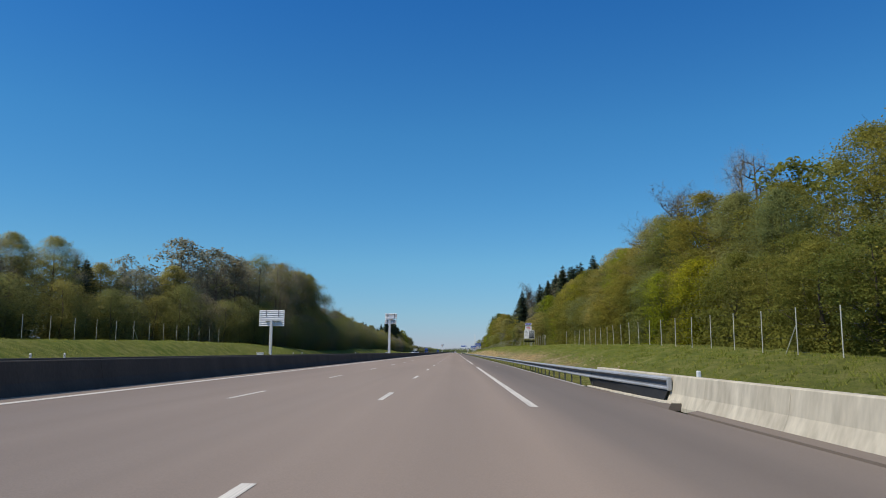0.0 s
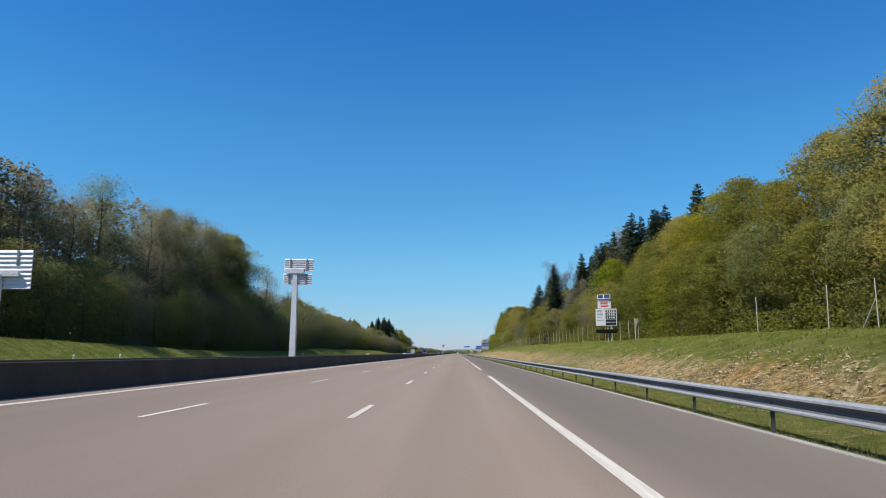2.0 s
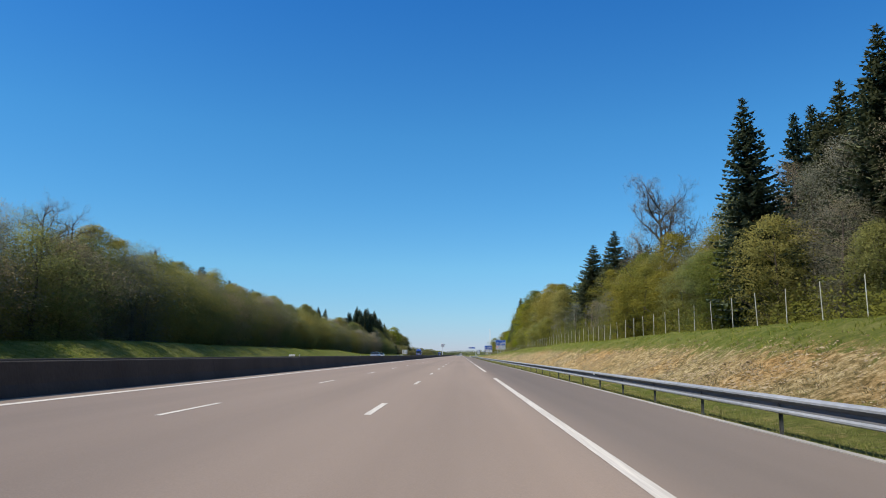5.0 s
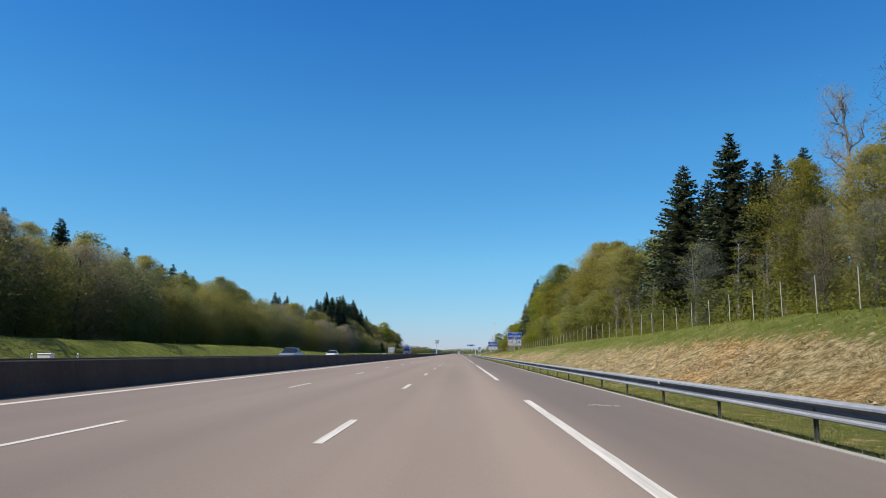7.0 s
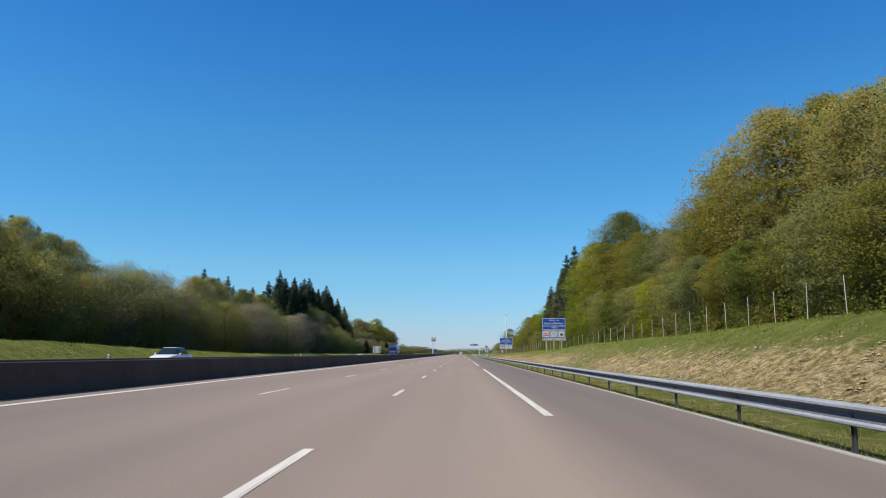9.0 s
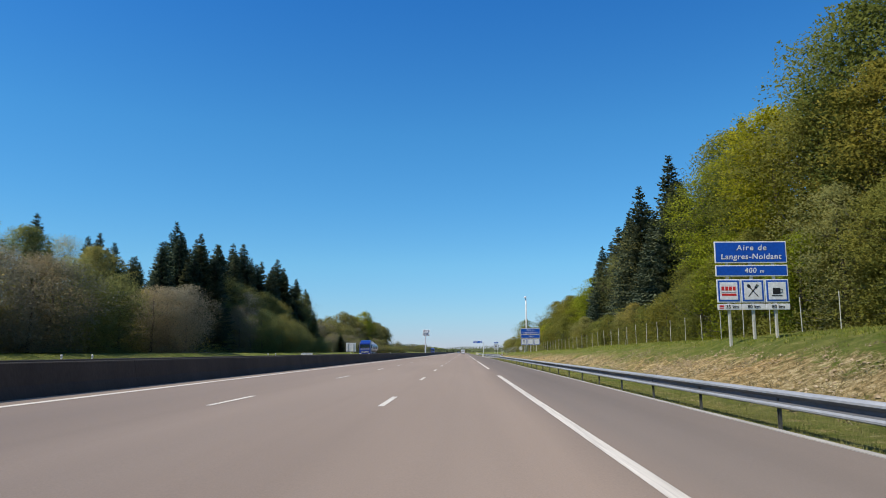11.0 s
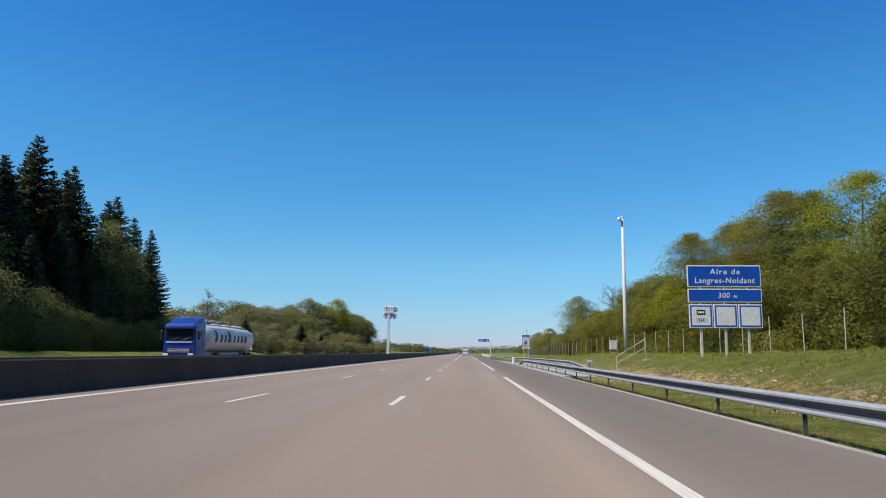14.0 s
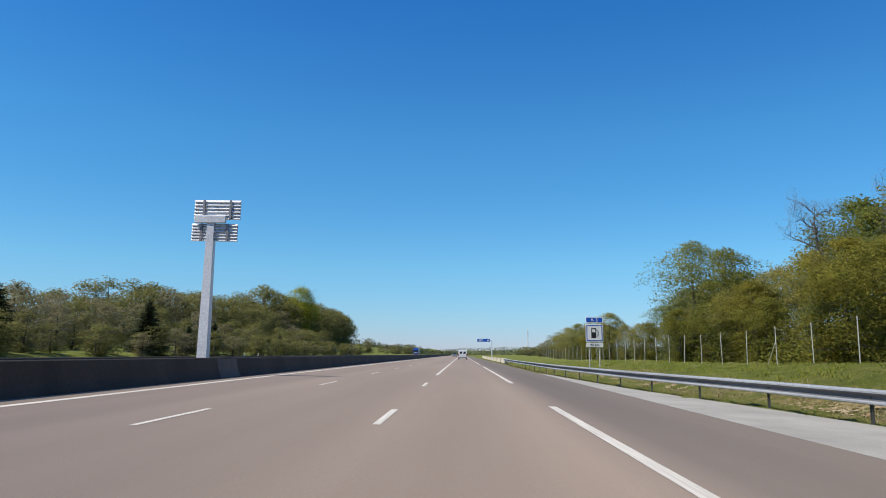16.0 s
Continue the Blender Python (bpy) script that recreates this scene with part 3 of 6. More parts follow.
# added sheet: its black stands for the shaded gap between rail and footing
part("backing_panel", Shape().loft([[(4.80, y, z), (rail_x(y) - 0.035, y, 0.27), (rail_x(y) - 0.015, y, 0.27), (4.82, y, z)] for y, z in ((18.3, 0.0), (20.0, -0.02), (23.0, -0.045), (26.9, -0.062))]), NEAR_BLACK, guard, "black panel for the shade in the gap under the rail")
part("end_plate", Shape().box(4.85, 4.965, 18.14, 18.20, 0.225, 0.535, 0.02), STEEL, guard, "dented end of the rail")
for y in [26.5 + 1.974 * i for i in range(12)] + [float(np.interp(i, (0, 8, 51, 81, 86, 94, 99, 103, 121, 125), (50.18, 82.97, 254.12, 372.81, 392.83, 424.92, 444.57, 460.35, 531.84, 547.7))) for i in range(126)]:
    part("post", RAIL_POST, POST_STEEL, guard, "", pose(rail_x(y), y, rail_z(y) - 0.25))
for y in (60, 131, 203, 262, 290, 352, 421, 452, 521):
    part("reflector", Shape().box(-0.03, 0.03, -0.01, 0.01, 0, 0.09, 0.006), WHITE_METAL, guard, "small white reflector", pose(rail_x(y) - 0.10, y, rail_z(y) + 0.18))

RAIL2 = [(8.25, 533, -0.2), (8.22, 537, 0.0), (8.2, 541, 0.17), (8.15, 560, 0.19), (7.35, 571, 0.2), (6.45, 580, 0.2), (5.95, 590, 0.2), (5.55, 600, 0.2), (5.55, 630, 0.2), (6.05, 661, 0.2)]
guard2 = thing("guardrail", "galvanised steel guardrail set back round the lay-by", "guardrail", pose(0, 0, 0))
for a, b in zip(RAIL2[:-1], RAIL2[1:]):
    k = max(1, round((b[1] - a[1]) / 4))
    for i in range(k):
        p, q = (tuple(a[j] + (b[j] - a[j]) * f for j in range(3)) for f in (i / k, (i + 1) / k))
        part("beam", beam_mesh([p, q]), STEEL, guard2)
part("end_marker", Shape().box(7.97, 8.33, 532.3, 532.36, 0.46, 0.62, 0.02), LILAC, guard2, "small rounded lilac reflector plate")
part("marker_stem", Shape().box(8.13, 8.18, 532.37, 532.42, -0.4, 0.60, 0.005), POST_STEEL, guard2)
y = 543.0
while y < 660:
    x = float(np.interp(y, [r[1] for r in RAIL2], [r[0] for r in RAIL2]))
    part("post", RAIL_POST, POST_STEEL, guard2, "", pose(x, y, -0.06))
    y += 4.0


# ---- fences ----
def fence(name, label, xs, zs, y0, y1, step, height, braces):
    f = thing(name, label, "fence", pose(0, 0, 0))
    me = Shape().tube([(0, 0, -0.3), (0, 0, height)], 0.024, 6).mesh("post", FENCE_STEEL)
    br = Shape().tube([(0, 0, height * 0.62), (0, 1.15, 0.0)], 0.025, 5).mesh("brace", FENCE_STEEL)
    rng = random.Random(len(name) + int(y0))
    y, tops = y0, []
    while y < y1:
        if 104 < y < 137 and xs(y) > 0 and not 111 < y < 115:
            y += step
            continue
        x, z = float(xs(y)), float(ground_z(xs(y), y))
        part("post", me, FENCE_STEEL, f, "", pose(x, y, z, rng.gauss(0, 0.8), rng.gauss(0, 0.8), 0))
        tops.append((x, y, z))
        y += step
    for i in range(braces[0], len(tops), braces[1]):
        part("brace", br, FENCE_STEEL, f, "", pose(*tops[i]))
    w = Shape()
    for h in (0.1, 0.7, 1.3, height - 0.08):
        w.loft([[(x, y, z + h + 0.0012), (x + 0.0012, y, z + h - 0.0012), (x - 0.0012, y, z + h - 0.0012)] for x, y, z in tops])
    tagged(part("wire_mesh", w, POST_STEEL, f, "thin grey wire strands"), kind="stuff")
    return f


fence("fence", "tall grey wire fence on slim steel posts along the wood", fence_x, bank_z, 14.0, 700, 3.9, 2.05, (5, 17))
fence("fence", "wire fence on steel posts before the far wood", lambda y: -34.0 + 0 * y, left_z, 30, 108, 3.9, 2.0, (3, 9))
gate = thing("fence_gate", "narrow grey metal gate in the wire fence", "gate", pose(float(fence_x(141)) - 0.1, 139.6, float(ground_z(fence_x(141) - 0.1, 140)), 0, 0, -20))
for y in (0, 1.05):
    part("gate_post", Shape().tube([(0, y, -0.2), (0, y, 2.1)], 0.05, 8), FENCE_STEEL, gate)
part("gate_panel", Shape().box(-0.02, 0.02, 0.07, 0.98, 0.08, 1.45, 0.01), FENCE_STEEL, gate)


# ---- signs ----
def board(name, x0, x1, z0, z1, mat, parent, border=None, label="", y=0.0, bw=0.05):
    """A sign panel facing -y, with rounded corners and a border panel."""
    b = part(name, Shape().box(x0, x1, y, y + 0.05, z0, z1, 0.012), border or mat, parent, label)
    if border:
        part("face", Shape().box(x0 + bw, x1 - bw, y - 0.006, y + 0.02, z0 + bw, z1 - bw, 0.004), mat, b)
    return b


def posts_for(parent, xs, z0, z1, r=0.06, y=0.12):
    for x in xs:
        part("post", Shape().box(x - r, x + r, y - r, y + r, z0, z1, 0.015), FENCE_STEEL, parent)


def framed_square(parent, cx, z0, size, y=0.0):
    b = board("pictogram_panel", cx - size / 2, cx + size / 2, z0, z0 + size, SIGN_BLUE, parent, SIGN_WHITE, "white square panel with a blue frame", y, 0.05)
    part("inner_face", Shape().box(cx - size / 2 + 0.13, cx + size / 2 - 0.13, y - 0.012, y, z0 + 0.13, z0 + size - 0.13, 0.003), SIGN_WHITE, b)
    return b


def flat_bar(x0, x1, z0, z1, y=-0.017):
    return Shape().box(x0, x1, y, y + 0.006, z0, z1)


def sign_services(y0, x0, x1, ztop, h1, h2, sq, strip_h, dist, full, label):
    g = float(ground_z((x0 + x1) / 2, y0))
    cx = (x0 + x1) / 2
    s = thing("road_sign", label, "road sign", pose(cx, y0, g))
    hw, top = (x1 - x0) / 2, ztop - g
    z = top - h1
    a = board("name_panel", -hw, hw, z, top, SIGN_BLUE, s, SIGN_WHITE)
    k = h1 / 1.0
    lettering("lettering", "Aire de", 0.36 * k, SIGN_WHITE, a, pose(0.05, -0.012, z + h1 * 0.70), "white lettering", 1.25, 0.12)
    lettering("lettering", "Langres-Noidant", 0.36 * k, SIGN_WHITE, a, pose(0, -0.012, z + h1 * 0.29), "white lettering", 1.12, 0.12)
    z2 = z - 0.09 - h2
    b = board("distance_panel", -hw, hw, z2, z2 + h2, SIGN_BLUE, s, SIGN_WHITE)
    lettering("lettering", dist, 0.34 * k, SIGN_WHITE, b, pose(-0.06, -0.012, z2 + h2 * 0.5), "white lettering", 1.1, 0.12)
    lettering("lettering", "m", 0.24 * k, SIGN_WHITE, b, pose(0.46 * k, -0.012, z2 + h2 * 0.45), "white lettering", 1.0, 0.12)
    part("seam", flat_bar(0.0, 0.014, z2 + 0.02, z2 + h2 - 0.02, -0.009), SIGN_GREY, b)
    z3 = z2 - 0.10 - sq
    step = 2 * hw / 3
    for i in range(3):
        c = -hw + step * (i + 0.5)
        q = framed_square(s, c, z3, min(sq, step - 0.03))
        m = z3 + min(sq, step - 0.03) / 2
        if full and i == 0:
            for j in range(4):
                part("mark", flat_bar(c - 0.33 + 0.17 * j, c - 0.20 + 0.17 * j, m + 0.02, m + 0.20), SIGN_RED, q)
            part("mark", flat_bar(c - 0.33, c + 0.33, m - 0.08, m - 0.055), SIGN_GREY, q)
            part("mark", flat_bar(c - 0.33, c + 0.33, m - 0.22, m - 0.12), SIGN_RED, q, "red bar")
        elif full and i == 1:
            for a0, k2 in ((40, 1), (-40, -1)):
                h = Shape().box(-0.022, 0.022, -0.017, -0.011, -0.34, 0.20)
                if k2 == 1:
                    for d in (-0.05, -0.017, 0.017, 0.05):
                        h.box(d - 0.009, d + 0.009, -0.017, -0.011, 0.22, 0.36)
                    h.box(-0.06, 0.06, -0.017, -0.011, 0.17, 0.235)
                else:
                    h.add([(0.075 * math.cos(t), -0.017, 0.28 + 0.10 * math.sin(t)) for t in [2 * math.pi * j / 16 for j in range(16)]], [tuple(range(16))])
                part("cutlery", h, SIGN_BLACK, q, "black fork" if k2 == 1 else "black spoon", pose(c, 0, m, 0, a0, 0))
        elif full:
            cup = Shape().box(c - 0.20, c + 0.14, -0.017, -0.011, m - 0.16, m + 0.13, 0.002)
            cup.tube([(c + 0.13, -0.014, m + 0.07), (c + 0.23, -0.014, m + 0.06), (c + 0.23, -0.014, m - 0.06), (c + 0.13, -0.014, m - 0.08)], 0.018, 6)
            cup.box(c - 0.26, c + 0.22, -0.017, -0.011, m - 0.25, m - 0.20)
            part("cup", cup, SIGN_BLACK, q, "black coffee cup")
        elif i == 0:
            part("symbol", flat_bar(c - 0.22, c + 0.22, m + 0.06, m + 0.32), SIGN_BLACK, q, "black symbol")
            part("symbol", flat_bar(c - 0.16, c + 0.16, m + 0.14, m + 0.24, -0.020), SIGN_WHITE, q)
            part("symbol", flat_bar(c - 0.24, c + 0.24, m - 0.30, m - 0.10), SIGN_GREY, q)
            part("symbol", flat_bar(c - 0.215, c + 0.215, m - 0.275, m - 0.125, -0.020), SIGN_WHITE, q)
            for j in range(3):
                part("symbol", flat_bar(c - 0.14 + 0.11 * j, c - 0.08 + 0.11 * j, m - 0.25, m - 0.15, -0.024), SIGN_BLACK, q)
    if strip_h:
        z4 = z3 - 0.06 - strip_h
        for i, tx in enumerate(("35 km", "80 km", "80 km")):
            c = -hw + step * (i + 0.5)
            q = board("distance_strip", c - step / 2 + 0.01, c + step / 2 - 0.01, z4, z4 + strip_h, SIGN_WHITE, s)
            lettering("lettering", tx, 0.22, SIGN_BLACK, q, pose(c + (0.12 if i == 0 else 0), -0.006, z4 + strip_h / 2), "black lettering", 1.05)
            if i == 0:
                part("mark", flat_bar(c - 0.45, c - 0.26, z4 + 0.13, z4 + 0.21, -0.006), SIGN_RED, q)
                part("mark", flat_bar(c - 0.45, c - 0.26, z4 + 0.06, z4 + 0.10, -0.006), SIGN_RED, q)
    posts_for(s, (-hw * 0.66, 0.0, hw * 0.62), -0.4, top - 0.15)
    return s


sign_services(413.0, 11.56, 14.82, 6.06, 1.0, 0.52, 1.09, 0.27, "400", True, "blue and white motorway services sign with pictograms on posts")
sign_services(521.0, 11.3, 15.05, 5.6, 1.12, 0.70, 1.2, 0.0, "300", False, "blue motorway services sign with three white squares below")

# fuel price board on the bank
pz = float(ground_z(14.2, 138.5))
price = thing("price_board", "white fuel price board with dark number fields and a solar panel", "price board", pose(14.2, 138.5, pz, 0, 0, -14))
t = 5.25 - pz
pb = board("price_panel", -0.97, 0.97, t - 1.6, t, SIGN_WHITE, price)
for i in range(5):
    zz = t - 0.10 - 0.30 * i
    nf = part("number_field", Shape().box(-0.06, 0.90, -0.012, 0.004, zz - 0.25, zz, 0.004), SIGN_BLACK, pb, "dark number field")
    if i < 3:
        for j in range(4):
            part("digit", flat_bar(0.06 + 0.20 * j, 0.17 + 0.20 * j, zz - 0.20, zz - 0.05, -0.020), SIGN_WHITE, nf)
    if i < 4:
        part("caption", flat_bar(-0.86, -0.36 + 0.06 * (i % 2), zz - 0.11, zz - 0.05, -0.010), SIGN_GREY, pb)
        if i < 2:
            part("caption", flat_bar(-0.86, -0.42 + 0.12 * i, zz - 0.21, zz - 0.15, -0.010), SIGN_GREY, pb)
lb = board("logo_panel", -0.76, 0.46, t + 0.03, t + 0.86, SIGN_WHITE, price)
for j in range(4):
    part("mark", flat_bar(-0.48 + 0.17 * j, -0.36 + 0.17 * j, t + 0.42, t + 0.64, -0.008), SIGN_RED, lb)
part("mark", flat_bar(-0.48, 0.24, t + 0.18, t + 0.30, -0.008), SIGN_RED, lb, "red bar")
part("mark", flat_bar(-0.48, 0.24, t + 0.34, t + 0.36, -0.008), SIGN_GREY, lb)
sp = part("solar_panel", Shape().box(-0.60, 0.60, -0.30, 0.30, -0.02, 0.02, 0.006), WHITE_METAL, price, "tilted solar panel", pose(-0.18, 0.1, t + 1.15, 42, 0, 0))
for c in (-0.29, 0.29):
    part("cell", Shape().box(c - 0.26, c + 0.26, -0.26, 0.26, 0.02, 0.026), SOLAR, sp)
part("trough", Shape().loft([[(-0.92, -0.25, 0.0), (0.98, -0.25, 0.0), (0.98, -0.05, 0.0), (-0.92, -0.05, 0.0)], [(-0.98, -0.5, 0.34), (1.05, -0.5, 0.34), (1.05, -0.02, 0.34), (-0.98, -0.02, 0.34)]]), SIGN_BLACK, price, "dark trough under the board", pose(0, 0.2, t - 2.30))
posts_for(price, (0.12, 0.42), -0.4, t - 0.2, 0.05)
part("post", Shape().box(-0.25, -0.15, 0.07, 0.17, t - 0.2, t + 1.1, 0.01), FENCE_STEEL, price)


def median_sign(y0, lean):
    """Back of a tall cantilever panel on a square pole in the median."""
    s = thing("overhead_sign", "tall square steel pole with slatted backs of two sign panels", "road sign", pose(-10.62, y0, 0.14, 0, lean, 0), "tall signs in the median")
    part("pole", Shape().loft([[(-a, -a, z), (a, -a, z), (a, a, z), (-a, a, z)] for a, z in ((0.21, -0.2), (0.20, 0.0), (0.14, 6.5))]), WHITE_METAL, s)
    part("crossbar", Shape().box(-0.66, 0.62, -0.19, -0.05, 6.15, 6.47, 0.02), WHITE_METAL, s)
    for name, z0, z1, x0, x1, n in (("upper_panel", 6.32, 7.12, -0.74, 1.16, 5), ("lower_panel", 5.42, 6.14, -0.80, 1.08, 5)):
        p = part(name, Shape().box(x0, x1, 0.02, 0.05, z0, z1, 0.008), WHITE_METAL, s, "ribbed metal sign back")
        for i in range(n + 1):
            z = z0 + (z1 - z0 - 0.10) * i / n
            part("rib", Shape().loft([[(x, 0.02, z), (x, -0.05, z + 0.01), (x, -0.05, z + 0.03), (x, 0.02, z + 0.11)] for x in (x0, x1)]), WHITE_METAL, p)
        for x in (x0 + 0.36, x1 - 0.45):
            part("stiffener", Shape().box(x, x + 0.10, -0.09, -0.05, z0, z1, 0.01), SIGN_GREY, p)
    return s


median_sign(117.3, 0.5)
median_sign(581.0, 0.5)

lz0 = float(ground_z(-29.4, 116))
back = thing("road_sign", "pale ribbed back of a large road sign on one thick post", "road sign", pose(-29.45, 116, lz0, 0, 0, 0))
bt = 7.72 - lz0
bp = part("panel", Shape().box(-2.05, 2.0, 0.0, 0.05, bt - 2.55, bt, 0.012), WHITE_METAL, back)
for i in range(9):
    z = bt - 2.55 + 2.34 * i / 8
    part("rib", Shape().loft([[(x, 0.0, z), (x, -0.06, z + 0.02), (x, -0.06, z + 0.05), (x, 0.0, z + 0.20)] for x in (-2.05, 2.0)]), WHITE_METAL, bp)
for x in (-0.95, 1.05):
    part("stiffener", Shape().box(x - 0.06, x + 0.06, -0.10, -0.05, bt - 1.0, bt), SIGN_GREY, bp)
part("crossbar", Shape().box(-1.1, 1.3, -0.30, -0.06, bt - 1.75, bt - 1.45, 0.02), WHITE_METAL, back)
part("post", Shape().box(-0.22, 0.20, -0.45, -0.10, -0.4, bt - 1.6, 0.03), WHITE_METAL, back)

fz = float(ground_z(-32.5, 587))
panel_back = thing("road_sign", "white back of a road sign on two posts beyond the motorway", "road sign", pose(-32.5, 587, fz))
pn = part("panel", Shape().box(-1.45, 1.45, 0, 0.05, 3.75 - fz - 2.5, 3.75 - fz, 0.01), WHITE_METAL, panel_back)
for x in (-0.8, 0.85):
    part("post", Shape().box(x - 0.07, x + 0.07, -0.16, -0.02, -0.4, 3.6 - fz, 0.01), SIGN_GREY, panel_back)
for i in range(6):
    part("rib", Shape().box(-1.45, 1.45, -0.02, 0.0, 1.3 + 0.42 * i - fz, 1.33 + 0.42 * i - fz), WHITE_METAL, pn)

# fuel pump sign
hz = float(ground_z(10.6, 612))
pump = thing("road_sign", "blue and white fuel station sign with a pump symbol", "road sign", pose(10.62, 612, hz))
q = board("route_panel", -0.70, 0.70, 3.78 - hz, 4.25 - hz, SIGN_BLUE, pump, SIGN_WHITE)
lettering("lettering", "A 5", 0.36, SIGN_WHITE, q, pose(0, -0.012, 4.01 - hz), "white lettering", 1.2)
q = framed_square(pump, 0, 2.22 - hz, 1.42)
sq = Shape().box(-0.26, 0.14, -0.018, -0.012, 2.52 - hz, 3.34 - hz, 0.002)
sq.tube([(0.14, -0.015, 3.2 - hz), (0.30, -0.015, 3.05 - hz), (0.30, -0.015, 2.75 - hz), (0.2, -0.015, 2.7 - hz)], 0.03, 6)
sym = part("pump_symbol", sq, SIGN_BLACK, q, "black fuel pump")
part("pump_window", flat_bar(-0.19, 0.07, 3.0 - hz, 3.24 - hz, -0.022), SIGN_WHITE, sym)
q = board("distance_strip", -0.70, 0.70, 1.78 - hz, 2.14 - hz, SIGN_WHITE, pump)
lettering("lettering", "40 km", 0.28, SIGN_BLACK, q, pose(0, -0.006, 1.96 - hz), "black lettering", 1.1)
posts_for(pump, (-0.42, 0.42), -0.4, 4.1 - hz, 0.05)

# distant cantilever sign over the road
gan = thing("gantry_sign", "blue direction sign hung from a steel cantilever over the road", "road sign", pose(15.6, 936, -0.3))
part("column", Shape().loft([[(-a, -a, z), (a, -a, z), (a, a, z), (-a, a, z)] for a, z in ((0.3, -0.4), (0.2, 9.0))]), WHITE_METAL, gan)
part("arm", Shape().box(-7.8, 0.3, -0.12, 0.12, 8.75, 9.05, 0.02), WHITE_METAL, gan)
gp = board("panel", -7.8, -1.0, 8.1, 9.75, SIGN_BLUE, gan, SIGN_WHITE, y=-0.25)
part("arrow", Shape().add([(-2.4, -0.27, 8.5), (-1.8, -0.27, 8.5), (-1.5, -0.27, 9.3), (-2.0, -0.27, 9.2), (-2.6, -0.27, 9.0)], [(0, 1, 2, 3, 4)]), SIGN_WHITE, gp, "white arrow")
part("caption", flat_bar(-7.0, -4.4, 9.05, 9.3, -0.27), SIGN_WHITE, gp)
part("caption", flat_bar(-7.0, -5.0, 8.55, 8.8, -0.27), SIGN_WHITE, gp)

# camera mast, cabinet, steps
mz = float(ground_z(15.3, 553.5))
mast = thing("camera_mast", "tall tapered metal mast with a white traffic camera on top", "mast", pose(15.3, 553.5, mz))
part("pole", Shape().tube([(0, 0, -0.4), (0, 0, 4), (0, 0, 13.3)], [0.21, 0.19, 0.13], 16), MAST_METAL, mast, smooth=True)
part("arm", Shape().tube([(0, 0, 13.2), (-0.18, -0.12, 13.32), (-0.34, -0.2, 13.25)], 0.035, 8), WHITE_METAL, mast)
part("camera_head", Shape().tube([(-0.34, -0.2, 13.28), (-0.34, -0.2, 13.22), (-0.34, -0.2, 13.08), (-0.34, -0.2, 12.92), (-0.34, -0.2, 12.86)], [0.08, 0.16, 0.17, 0.13, 0.05], 12), WHITE_METAL, mast, smooth=True)
part("cap", Shape().tube([(0, 0, 13.3), (0, 0, 13.42), (0, 0, 13.46)], [0.15, 0.12, 0.03], 12), WHITE_METAL, mast)
cz = float(ground_z(13.77, 552))
cab = thing("control_cabinet", "beige metal control cabinet on a short stand by the mast", "cabinet", pose(13.77, 552, cz))
part("body", Shape().box(-0.33, 0.33, -0.2, 0.2, 0.42, 1.22, 0.02), MAST_METAL, cab)
part("door", Shape().box(-0.29, 0.29, -0.215, -0.2, 0.46, 1.18, 0.006), MAST_METAL, cab)
part("stand", Shape().box(-0.16, 0.16, -0.12, 0.12, -0.2, 0.42, 0.01), PALE_CONCRETE, cab)
part("roof", Shape().box(-0.36, 0.36, -0.23, 0.23, 1.22, 1.27, 0.012), WHITE_METAL, cab)

stairs = thing("bank_steps", "small concrete steps up the bank with a thin steel handrail", "steps", pose(8.7, 526.4, 0, 0, 0, 22.8))
for i in range(6):
    x = 0.05 + 0.33 * i
    z = -0.12 + 0.19 * i
    part("step", Shape().box(x, x + 0.36, -1.0, -0.12, z - 0.40, z - 0.06, 0.015), GRAVEL, stairs)
for x, z in ((0.0, 0.88), (2.06, 1.96)):
    part("rail_post", Shape().tube([(x, 0, z - 1.3), (x, 0, z)], 0.022, 6), FENCE_STEEL, stairs)
for z0, z1 in ((0.53, 1.43), (0.88, 1.96)):
    part("handrail", Shape().tube([(0, 0, z0), (2.06, 0, z1)], 0.022, 6), FENCE_STEEL, stairs)

# bollard at the end of the guardrail
bol = thing("bollard", "white plastic bollard with grey bands at the guardrail end", "bollard", pose(4.93, 559.8, -0.1))
part("body", Shape().tube([(0, 0, 0), (0, 0, 0.03), (0, 0, 0.66), (0, 0, 0.70)], [0.14, 0.15, 0.15, 0.12], 16), SIGN_WHITE, bol, smooth=True)
for z in (0.18, 0.40, 0.58):
    part("band", Shape().tube([(0, 0, z), (0, 0, z + 0.03)], 0.154, 16), SIGN_GREY, bol)


# delineators and marker boxes on the far verge
def delineator():
    d = thing("delineator", "small white plastic marker post on the verge", "marker post", pose(0, 0, -50), "marker posts on the far verge")
    part("post", Shape().box(-0.06, 0.06, -0.05, 0.05, 0, 1.12, 0.02), SIGN_WHITE, d)
    part("reflector", Shape().box(-0.035, 0.035, -0.056, -0.05, 0.88, 1.02), SIGN_GREY, d)
    return d


first = delineator()
spots = [(47, 0), (51, 0), (121, 0), (128, 0), (196, 0), (288, 0), (293.5, 0), (366, 0), (428, 0), (432, 0), (479, 0), (483, 0), (552, 0), (640, 0), (646, 0), (720, 0)]
for i, (y, _) in enumerate(spots):
    m = pose(-27.0, y, float(ground_z(-27.0, y)) - 0.02)
    if i:
        copy_thing(first, m)
    else:
        first.matrix_basis = m
